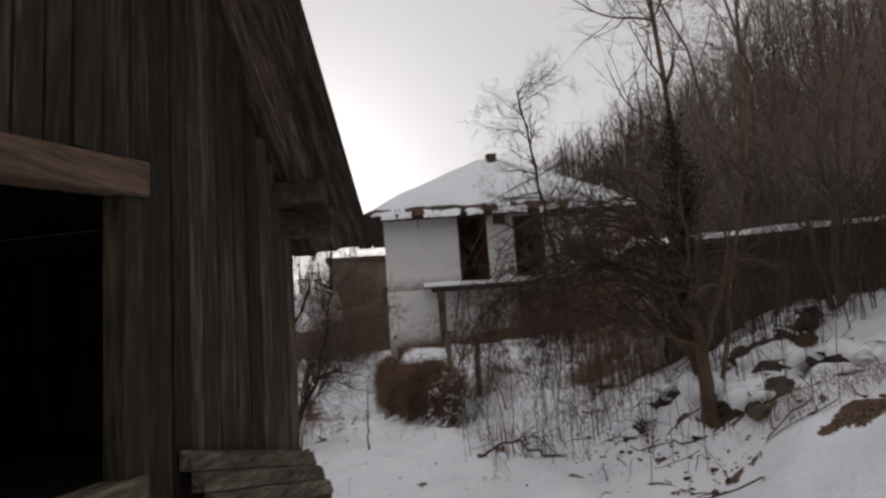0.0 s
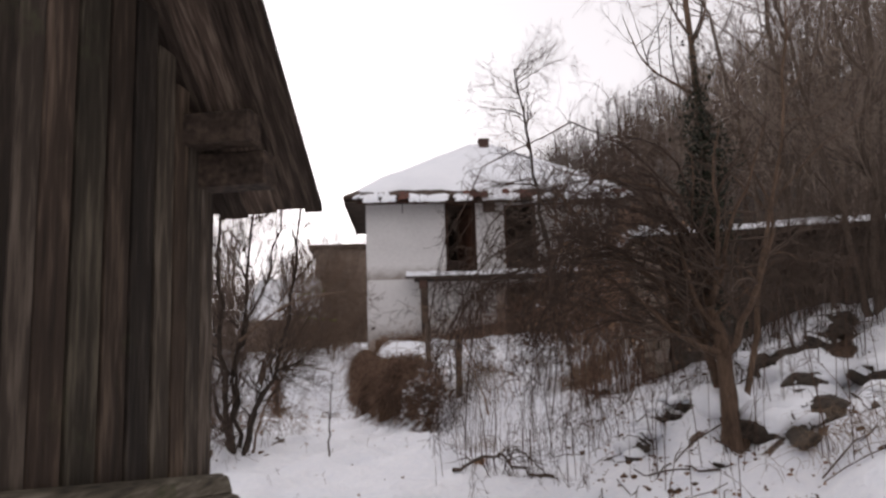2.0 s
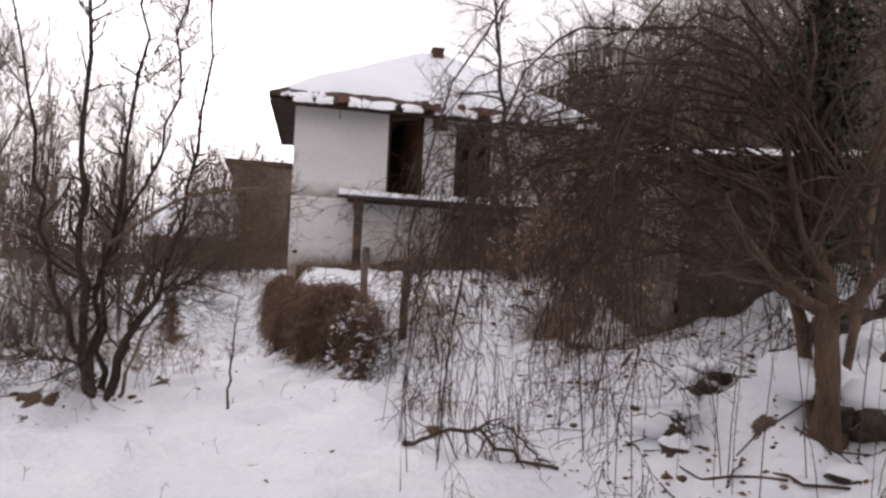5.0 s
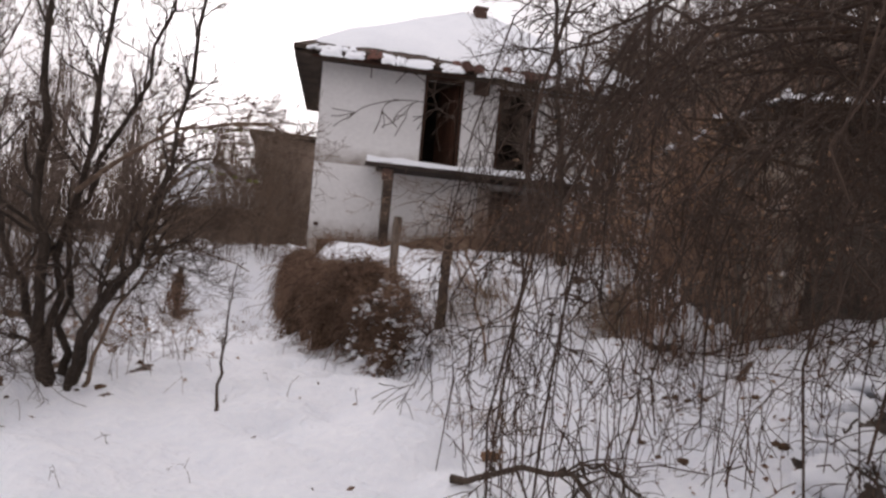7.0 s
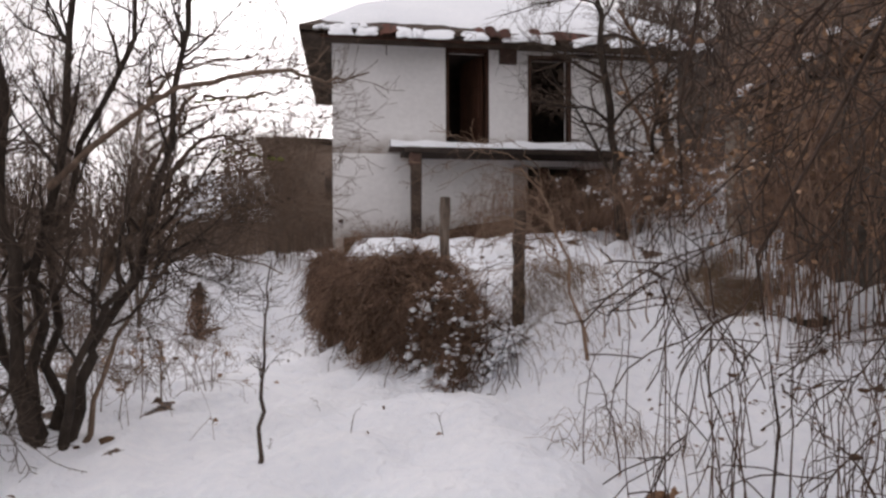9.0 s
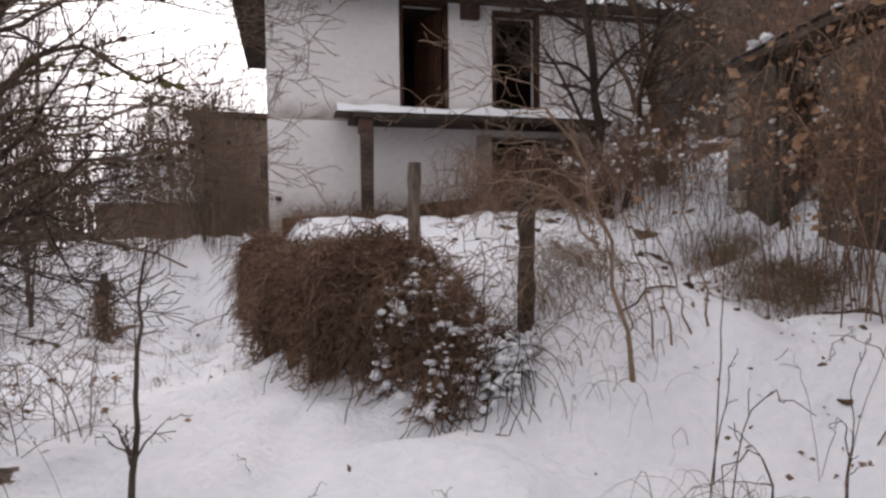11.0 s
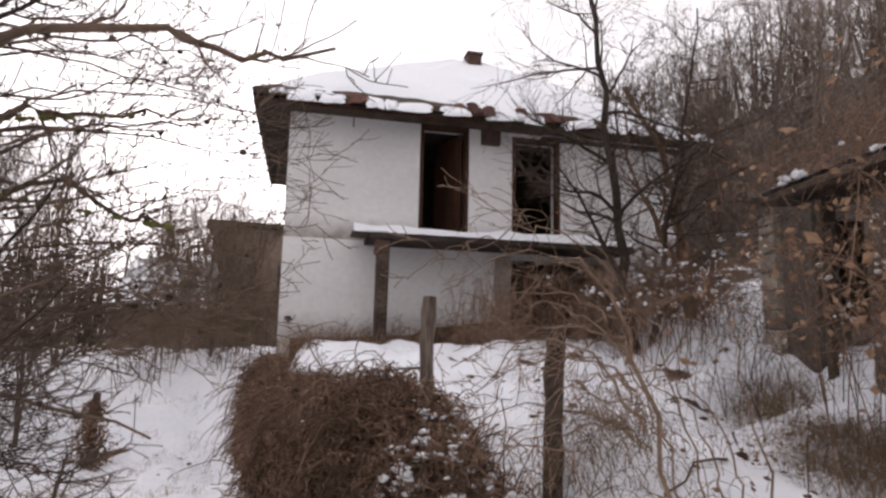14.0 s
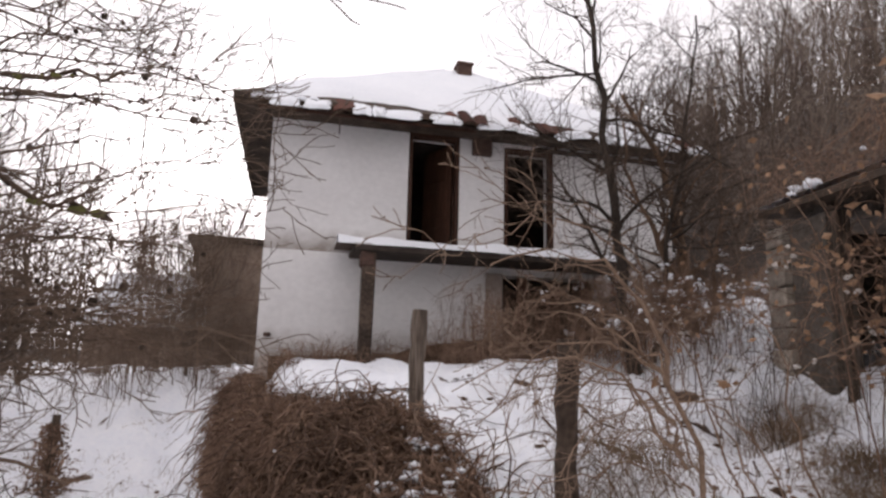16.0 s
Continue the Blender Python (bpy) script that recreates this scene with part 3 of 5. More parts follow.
def roof_point(side, a, b, up=0.0):
    """On the front ('f'), left, right or back slope: a along the eave 0 to 1, b up the slope 0 to 1."""
    ends = {"f": ((E0, EF), (E1, EF), (R0, RV), (R1, RV)), "b": ((E1, EB), (E0, EB), (R1, RV), (R0, RV)),
            "l": ((E0, EB), (E0, EF), (R0, RV), (R0, RV)), "r": ((E1, EF), (E1, EB), (R1, RV), (R1, RV))}[side]
    low = Vector(ends[0]).lerp(Vector(ends[1]), a)
    high = Vector(ends[2]).lerp(Vector(ends[3]), a)
    p = low.lerp(high, b)
    return Vector((p.x, p.y, EZ + (RZ - EZ) * b + up))


for s in "flbr":
    bm = bmesh.new()
    tops = [bm.verts.new(roof_point(s, a, b, 0.0)) for a, b in ((0, 0), (1, 0), (1, 1), (0, 1))]
    unders = [bm.verts.new(roof_point(s, a, b, -0.1)) for a, b in ((0, 0), (1, 0), (1, 1), (0, 1))]
    bm.faces.new(tops)
    bm.faces.new(unders[::-1])
    for i in range(4):
        bm.faces.new((tops[i], unders[i], unders[(i + 1) % 4], tops[(i + 1) % 4]))
    bmesh.ops.remove_doubles(bm, verts=bm.verts, dist=0.001)
    part("roof_slope", bm, OLD_TIMBER, house, "boarded roof slope, dark with age")
part("soffit", box(E0 + 0.05, E1 - 0.05, EF + 0.06, -0.003, EZ - 0.16, EZ - 0.125), OLD_TIMBER, house, "weathered eave boards")
part("soffit", box(E0 + 0.05, U0 - 0.003, 0.0, EB - 0.05, EZ - 0.16, EZ - 0.125), OLD_TIMBER, house, "weathered eave boards")
part("fascia", box(E0 + 0.5, E1, EF + 0.05, EF + 0.08, EZ - 0.17, EZ - 0.1, 0.005), OLD_TIMBER, house, "dark fascia board")
part("fascia", box(E0 + 0.02, E0 + 0.05, EF + 0.1, EB, EZ - 0.22, EZ - 0.08, 0.005), OLD_TIMBER, house, "dark fascia board")


def snow_cover(side, nu, nv, low, thick, seed):
    """Snow on a roof slope with an uneven lower edge."""
    rng = np.random.default_rng(seed)
    bm = bmesh.new()
    rows = []
    for j in range(nv + 1):
        row = []
        for i in range(nu + 1):
            a = i / nu
            start = low + 0.1 * (float(value_noise(a * 8 + seed, 0, 0.9)) - 0.5) + 0.05 * (float(value_noise(a * 8 + seed, 3, 0.25)) - 0.5)
            start = max(start, 0.0)
            b = start + (1 - start) * (j / nv) ** 1.3
            t = thick * min(1, 0.25 + 2.5 * j / nv) * (0.8 + 0.4 * float(value_noise(a * 8, b * 5, 0.7)))
            row.append(bm.verts.new(roof_point(side, 0.004 + a * 0.992, b, t if j else 0.004)))
        rows.append(row)
    for j in range(nv):
        for i in range(nu):
            bm.faces.new((rows[j][i], rows[j][i + 1], rows[j + 1][i + 1], rows[j + 1][i]))
    bmesh.ops.remove_doubles(bm, verts=bm.verts, dist=0.002)
    return bm


part("roof_snow", snow_cover("f", 140, 14, 0.045, 0.15, 2), SNOW, house, "thick snow sliding off the tiles", smooth=True)
for k, s in enumerate("lbr"):
    part("roof_snow", snow_cover(s, 50, 8, 0.05, 0.12, 5 + k), SNOW, house, "thick snow", smooth=True)
chim = bmesh.new()
box(3.6, 3.9, 2.15, 2.45, 6.4, 7.2, 0.01, bm=chim)
box(3.57, 3.93, 2.12, 2.48, 7.2, 7.26, 0.01, bm=chim)
part("chimney", chim, OLD_BRICK, house, "squat weathered brick chimney")
# tiles left along the eave, some missing, some slipped, with snow on them
tile_rng = np.random.default_rng(77)
tile_bm = bmesh.new()
for k in range(7):
    a = k / 6 * math.pi
    x, h = -0.1 + 0.2 * k / 6, 0.03 * math.sin(a)
    for y in (0.0, 0.34):
        for d in (0.0, 0.014):
            tile_bm.verts.new((x, y, h + d))
tile_bm.verts.ensure_lookup_table()
for k in range(6):
    p, q = 4 * k, 4 * k + 4
    for f in ((p + 1, q + 1, q + 3, p + 3), (p, p + 2, q + 2, q), (p, q, q + 1, p + 1), (p + 2, p + 3, q + 3, q + 2)):
        tile_bm.faces.new([tile_bm.verts[i] for i in f])
tile_mesh = bpy.data.meshes.new("tile")
tile_bm.to_mesh(tile_mesh)
tile_bm.free()
tile_mesh.materials.append(TILE)
slant = math.degrees(math.atan2(RZ - EZ, RV - EF))
u = E0 + 0.75
gone = 0
while u < E1 - 0.1:
    if gone:
        gone -= 1
    elif tile_rng.random() < 0.24:
        gone = int(tile_rng.integers(0, 3))
    else:
        m = pose(u + float(tile_rng.normal(0, 0.012)), EF - 0.16 + float(tile_rng.normal(0, 0.04)), EZ - 0.17 + float(tile_rng.normal(0, 0.025)), slant + 9 + float(tile_rng.normal(0, 4)), float(tile_rng.normal(0, 5)), float(tile_rng.normal(0, 9)))
        child("tile", tile_mesh, house, "", m)
    u += 0.205
# lumps of snow left on the eave's tiles
u = E0 + 0.55
while u < E1 - 0.3:
    w, l, h = float(tile_rng.uniform(0.16, 0.62)), float(tile_rng.uniform(0.26, 0.46)), float(tile_rng.uniform(0.03, 0.075))
    bm = bmesh.new()
    bmesh.ops.create_grid(bm, x_segments=12, y_segments=8, size=0.5)
    seed_v = Vector((u * 3.1, 0, 0))
    for v in bm.verts:
        e = max(0.0, 1 - (2 * abs(v.co.x)) ** 4) * max(0.0, 1 - (2 * abs(v.co.y)) ** 4)
        n1 = noise.noise(v.co * 3 + seed_v)
        v.co = Vector((v.co.x * w * (1 + 0.35 * n1), v.co.y * l * (1 + 0.5 * noise.noise(v.co * 2 + seed_v * 2)), h * e ** 0.5 * (1 + 0.5 * n1)))
    part("eave_snow", bm, SNOW, house, "", pose(u + w / 2, EF + l * 0.32 - 0.24, EZ - 0.2 + 0.5 * l * 0.4, slant + 4, float(tile_rng.normal(0, 4)), float(tile_rng.normal(0, 6))), smooth=True)
    u += w + float(tile_rng.choice([0.02, 0.06, 0.18, 0.35]))
# broken corner of the eave
for k in range(6):
    u = -0.25 + 0.17 * k
    part("loose_board", box(-0.07, 0.07, -0.02, 0.42, 0.0, 0.025, 0.004), OLD_TIMBER, house, "slipped eave board", pose(u, EF - 0.1, EZ - 0.15 + 0.01 * k, slant - 12, 0, -24 + 5 * k))
    part("board_snow", box(-0.075, 0.07, -0.02, 0.42, 0.027, 0.1, 0.03, 0.014), SNOW, house, "snow on a slipped board", pose(u, EF - 0.1, EZ - 0.15 + 0.01 * k, slant - 12, 0, -24 + 5 * k), smooth=True)
part("batten", box(-0.2, 3.2, EF - 0.03, EF + 0.0, EZ - 0.23, EZ - 0.19, 0.004, 0.006), DARK_WOOD, house, "reddish eave batten")
part("batten", box(4.4, 7.2, -0.12, -0.004, 4.6, 4.66, 0.004, 0.006), OLD_TIMBER, house, "fallen batten along the wall")
part("batten_snow", box(4.42, 7.18, -0.11, -0.02, 4.662, 4.69, 0.01, 0.008), SNOW, house, "thin line of snow")
part("hook", box(1.0, 1.02, EF + 0.0, EF + 0.02, EZ - 0.5, EZ - 0.2, 0), IRON, house, "bent iron hook")
# heap of earth and dead growth against the lower wall
HS, HT = np.meshgrid(np.linspace(0.2, 5.0, 70), np.linspace(0, 1, 14))
hh = (0.08 + 0.26 * smoothstep(1.2, 3.3, HS) * smoothstep(4.9, 3.7, HS)) * (0.75 + 0.5 * value_noise(HS, HT, 0.7)) * (1 - HT) ** 1.4
hv = np.stack([HS, -0.03 - HT * (0.35 + 0.8 * smoothstep(1.3, 2.6, HS)), 0.9 + hh + 0.05 * (value_noise(HS, HT, 0.3) - 0.5) * (1 - HT)], axis=-1).reshape(-1, 3)
hv[:, 2] -= 0.25 * HT.ravel()
i, j = np.meshgrid(np.arange(69), np.arange(13))
hf = np.stack([j * 70 + i, j * 70 + i + 1, (j + 1) * 70 + i + 1, (j + 1) * 70 + i], axis=-1).reshape(-1, 4)
child("earth_bank", arrays("earth_bank", hv, hf, LITTER), house, "dark earth and dead growth heaped against the wall")
slab_snow = bmesh.new()
nn = 60
for j in range(7):
    for i in range(nn + 1):
        u = 1.06 + 4.8 * i / nn
        v = -0.88 + 0.86 * j / 6 + (0.05 * (float(value_noise(u, 0, 0.3)) - 0.5) if j == 0 else 0)
        h = (0.02 if j == 0 else 0.12) * (0.6 + 0.8 * float(value_noise(u, v, 0.35)))
        slab_snow.verts.new((u, v, 2.625 + (h if j else -0.02)))
slab_snow.verts.ensure_lookup_table()
for j in range(6):
    for i in range(nn):
        a = j * (nn + 1) + i
        slab_snow.faces.new([slab_snow.verts[x] for x in (a, a + 1, a + nn + 2, a + nn + 1)])
part("slab_snow", slab_snow, SNOW, house, "snow along the slab", smooth=True)

# ---- shed ----
SHED = pose(-1.34, 4.655, 0, 0, 0, -10.9)
shed = thing("shed", "weathered vertical-board shed with an open doorway", "shed", SHED)
GABLE, PITCH, WALL_Z, BASE = 5.2, 1.0, 2.1, 0.35


def slope_z(v, x=0.0):
    """The underside of the shed's roof above the gable."""
    return WALL_Z + 0.25 + PITCH * (-v if v > -GABLE / 2 else GABLE + v)


DOOR = (-2.95, -1.99, 0.74, 2.03)
rng = np.random.default_rng(3)
v = 0.0
while v > -GABLE:
    w = float(rng.uniform(0.13, 0.2))
    a, b = max(v - w + float(rng.choice([0.006, 0.012, 0.022])), -GABLE), v
    spans = [(BASE, min(slope_z(a), slope_z(b)))]
    if b > DOOR[0] - 0.02 and a < DOOR[1] + 0.02:
        spans = [(DOOR[3] + 0.15 - 0.13 * (DOOR[1] - b), spans[0][1])]
    for z0, z1 in spans:
        part("plank", box(-0.03, 0.0 + float(rng.uniform(-0.004, 0.006)), a, b, z0 + float(rng.uniform(-0.02, 0.02)), z1, 0.004), BOARD, shed)
    v -= w
for x0, x1, v0, v1, name in ((-4.0, -0.03, -0.05, 0.0, "wall"), (-4.0, -0.03, -GABLE, -GABLE + 0.05, "wall")):
    part(name, box(x0, x1, v0, v1, BASE, WALL_Z + 0.1), BOARD, shed, "weathered boarded wall")
v = 0.0
while v > -GABLE:
    w = float(rng.uniform(0.16, 0.22))
    part("back_plank", box(-4.0, -3.97, v - w + float(rng.choice([0.004, 0.004, 0.014])), v, BASE, min(slope_z(v - w), slope_z(v)), 0), BOARD, shed)
    v -= w
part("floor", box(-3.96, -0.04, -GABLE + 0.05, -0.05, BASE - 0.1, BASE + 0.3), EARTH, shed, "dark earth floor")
part("foundation", box(-4.0, -0.01, -GABLE, 0.0, -0.6, BASE, 0.02), STONE, shed, "low stone footing")
lintel = box(-0.1, 0.045, DOOR[0] - 0.5, DOOR[1] + 0.16, DOOR[3], DOOR[3] + 0.16, 0.012, 0.01)
for w in lintel.verts:
    w.co.z -= 0.13 * (DOOR[1] - w.co.y)
part("lintel", lintel, FRESH_TIMBER, shed, "pale rough-hewn lintel beam")
part("jamb", box(-0.1, 0.02, DOOR[1], DOOR[1] + 0.14, BASE, DOOR[3], 0.008, 0.006), BOARD, shed, "grey door post")
part("jamb", box(-0.1, 0.02, DOOR[0] - 0.14, DOOR[0], BASE, DOOR[3], 0.008, 0.006), BOARD, shed, "grey door post")
part("sill", box(-0.12, 0.06, DOOR[0] - 0.1, DOOR[1] + 0.1, BASE + 0.25, DOOR[2], 0.012, 0.006), MOSSY, shed, "worn mossy sill")
# roof: planks running down the slope, overhanging the gable
OVER, EAVE_V = 0.56, 0.33
for side in (0, 1):
    x = -4.2
    while x < OVER:
        w = float(rng.uniform(0.15, 0.21))
        x1 = min(x + w, OVER)
        bm = bmesh.new()
        vs = (EAVE_V + float(rng.uniform(-0.02, 0.02)), -GABLE / 2) if side == 0 else (-GABLE - EAVE_V, -GABLE / 2)
        pts = []
        for vv in vs:
            z = slope_z(min(vv, 0)) - max(vv, 0) * PITCH if side == 0 else slope_z(max(vv, -GABLE)) - max(-GABLE - vv, 0) * PITCH
            pts.append((vv, z))
        q = [bm.verts.new((xx, vv, z + h)) for h in (0.0, 0.045) for vv, z in pts for xx in (x, x1 - 0.002)]
        for f in ((0, 1, 3, 2), (4, 6, 7, 5), (0, 4, 5, 1), (2, 3, 7, 6), (0, 2, 6, 4), (1, 5, 7, 3)):
            bm.faces.new([q[i] for i in f])
        bmesh.ops.translate(bm, verts=bm.verts, vec=(0, 0, float(rng.uniform(-0.01, 0.01))))
        part("roof_board", bm, ROOF_BOARD, shed)
        x += w
for z0, z1, v0, x1 in ((2.09, 2.29, -0.17, 0.4), (2.3, 2.48, -0.33, 0.38)):
    part("tie_beam", box(-4.0, x1, v0, v0 + 0.16, z0, z1, 0.012, 0.006), OLD_TIMBER, shed, "squared beam end jutting from the wall")
bm = bmesh.new()
# slanted plank apron below the wall
for i in range(3):
    bm = bmesh.new()
    q = []
    for vv in (-1.6 + 0.02 * i, 0.06 + 0.02 * i):
        top = 0.49 - 0.19 * vv
        for x, z in ((0.02 + 0.055 * i, top - 0.105 * i), (0.085 + 0.055 * i, top - 0.105 * i - 0.02), (0.11 + 0.055 * i, top - 0.105 * i - 0.11), (0.02 + 0.055 * i, top - 0.105 * i - 0.11)):
            q.append(bm.verts.new((x, vv, z)))
    for f in ((0, 1, 5, 4), (1, 2, 6, 5), (2, 3, 7, 6), (3, 0, 4, 7), (0, 3, 2, 1), (4, 5, 6, 7)):
        bm.faces.new([q[k] for k in f])
    bmesh.ops.bevel(bm, geom=bm.edges[:], offset=0.008, segments=1, affect="EDGES")
    part("apron_beam", bm, MOSSY, shed, "mossy squared beam along the foot of the wall")
bm = bmesh.new()
q = [bm.verts.new(p) for x in (0.12, 0.2) for p in ((x, -1.58, -0.2), (x, 0.09, -0.2), (x, 0.09, 0.15), (x, -1.58, 0.46))]
for f in ((0, 3, 2, 1), (4, 5, 6, 7), (0, 1, 5, 4), (1, 2, 6, 5), (2, 3, 7, 6), (3, 0, 4, 7)):
    bm.faces.new([q[k] for k in f])
part("apron_front", bm, OLD_TIMBER, shed, "dark rotting front board")

# ---- ruined outbuilding on the bank ----
ruin = thing("outbuilding", "ruined grey outbuilding with rubble pillar and snowy roof", "building", pose(3.0, 9.4, 0, 0, 0, -17))
stone_rng = np.random.default_rng(9)
part("mortar", box(0.01, 0.33, 0.01, 0.31, 0.0, 2.28, 0.01), DAMP, ruin, "crumbling lime mortar")
z = 0.15
while z < 2.25:
    h = float(stone_rng.uniform(0.1, 0.24))
    for v0, v1 in ((-0.03, 0.15), (0.16, 0.34)):
        split = float(stone_rng.uniform(0.08, 0.26))
        for u0, u1 in ((-0.02, split), (split + 0.015, 0.36)):
            if stone_rng.random() < 0.88:
                o = float(stone_rng.uniform(-0.02, 0.015))
                part("stone", box(u0 + (o if u0 < 0 else 0), u1, v0 + (o if v0 < 0 else 0), v1, z, z + h - float(stone_rng.uniform(0.008, 0.03)), 0.02, 0.014), PALE_STONE, ruin)
    z += h
part("wall", box(0.37, 5.0, 0.05, 0.3, 0.0, 2.3, 0.01), CONCRETE, ruin, "grey rendered wall, stained")
part("wall", box(0.05, 0.3, 0.36, 3.0, 0.0, 2.3, 0.01), CONCRETE, ruin, "grey rendered wall, stained")
part("wall", box(0.05, 0.3, 3.9, 4.6, 0.0, 2.5, 0.01), CONCRETE, ruin, "grey rendered wall, stained")
z = 0.1
while z < 2.5:
    part("block", box(-0.04, 0.34, 4.6, 4.98, z, z + 0.21, 0.018, 0.01), STONE, ruin)
    z += 0.22
part("end_wall", box(0.35, 4.7, 4.68, 4.9, 0.0, 2.45), CONCRETE, ruin)
part("back_wall", box(4.7, 5.0, 0.3, 4.9, 0.0, 2.3), CONCRETE, ruin)
part("post", box(0.0, 0.08, 3.6, 3.68, 0.0, 2.45, 0.01, 0.01), BOARD, ruin, "grey wooden post")
roof = bmesh.new()
q = [roof.verts.new(p) for p in ((-0.06, -0.35, 2.3), (5.2, -0.35, 2.34), (5.2, 5.1, 2.75), (-0.06, 5.1, 2.7), (-0.06, -0.35, 2.37), (5.2, -0.35, 2.41), (5.2, 5.1, 2.82), (-0.06, 5.1, 2.77))]
for f in ((0, 3, 2, 1), (4, 5, 6, 7), (0, 1, 5, 4), (1, 2, 6, 5), (2, 3, 7, 6), (3, 0, 4, 7)):
    roof.faces.new([q[i] for i in f])
part("roof", roof, OLD_TIMBER, ruin, "sagging dark roof")
rs = bmesh.new()
for j in range(25):
    for i in range(25):
        x, y = -0.07 + 5.25 * i / 24, -0.37 + 5.45 * j / 24
        h = 0.02 if i in (0, 24) or j in (0, 24) else 0.07 + 0.06 * float(value_noise(x, y, 0.5))
        rs.verts.new((x, y, 2.375 + 0.078 * (y + 0.35) + h))
rs.verts.ensure_lookup_table()
for j in range(24):
    for i in range(24):
        a = j * 25 + i
        rs.faces.new([rs.verts[k] for k in (a, a + 1, a + 26, a + 25)])
part("roof_snow", rs, SNOW, ruin, "snow on the roof", smooth=True)

# ---- neighbouring buildings behind ----
far_house = thing("neighbour_house", "brown neighbouring house half hidden by bare trees", "house", pose(-6.1, 40, 0, 0, 0, 4))
part("wall", box(0, 7, 0, 6, -3, 6.4), FAR_WALL, far_house)
part("roof", box(-0.4, 7.4, -0.4, 6.4, 6.4, 6.7, 0.05), OLD_TIMBER, far_house)
for u in (1.2, 3.2):
    part("window", box(u, u + 0.9, -0.05, -0.01, 3.4, 4.6), GLOOM, far_house, "dark window")
barn = thing("barn", "low outbuilding with a snow-covered roof", "barn", pose(-9.4, 36, 0, 0, 0, 2))
part("wall", box(0, 4.2, 0, 5, -3, 2.1), FAR_WALL, barn)
bm = bmesh.new()
q = [bm.verts.new(p) for p in ((-0.2, -0.4, 2.0), (4.4, -0.4, 2.0), (3.9, 2.6, 4.5), (0.3, 2.6, 4.5), (4.4, 5.4, 2.0), (-0.2, 5.4, 2.0))]
for f in ((0, 1, 2, 3), (3, 2, 4, 5), (0, 3, 5), (1, 4, 2), (0, 5, 4, 1)):
    bm.faces.new([q[i] for i in f])
part("roof", bm, SNOW, barn, "snow-covered pitched roof")

cr = np.random.default_rng(71)
cx, cy = cr.uniform(-6.4, 1.0, 130), cr.uniform(38.4, 39.6, 130)
cane_clump("house_creeper", "bare brown creeper and brush against the far house", np.stack([cx, cy, ground_height(cx, cy)], axis=-1), cr.uniform(1.0, 4.2, 130), cr.uniform(0.3, 1.6, 130), BRUSH, 72, side=(26, 0.8, 55), radius=0.014, wobble=0.08, sag=0.3, category="creeper")

# ---- fence posts ----
def fence_post(x, y, top, r, lean, mat, label):
    z0 = gz(x, y) - 0.2
    k = 9
    p = np.linspace((x - lean * (top - z0), y, z0), (x, y, top), k)[None] + RNG.normal(0, 0.006, (1, k, 3))
    vv, ff = tubes(p, (r * (1 + RNG.normal(0, 0.07, (1, k)))), 9)
    me = arrays("fence_post", vv, ff, mat, False)
    bm = bmesh.new()
    bm.from_mesh(me)
    bm.verts.ensure_lookup_table()
    bm.faces.new([bm.verts[i] for i in range(9 * (k - 1), 9 * k)])
    bm.to_mesh(me)
    bm.free()
    return tagged(new("fence_post", me), label, "post", "fence posts on the bank")


fence_post(0.14, 12.6, 1.34, 0.055, 0.01, GREY_WOOD, "thick weathered grey wooden post on the bank")
fence_post(0.59, 11.06, 1.1, 0.055, 0.02, OLD_TIMBER, "dark rotten wooden post wrapped in dry vines")

# ---- dry vines hanging over the face of the bank ----
mound_rng = np.random.default_rng(21)
mound = thing("vine_mound", "dense reddish-brown curtain of dead vines hanging over the bank", "shrub")
FOOT = np.array([(0.45, 10.75), (0.17, 10.95), (-0.34, 11.56), (-0.9, 12.44), (-1.12, 13.5), (-1.27, 14.8), (-1.37, 16.2), (-1.45, 17.7)])
EDGE = np.array([(0.5, 10.88), (0.36, 11.2), (0.16, 12.0), (-0.04, 12.9), (-0.42, 13.7), (-0.82, 14.6), (-1.12, 16.0), (-1.24, 17.6)])


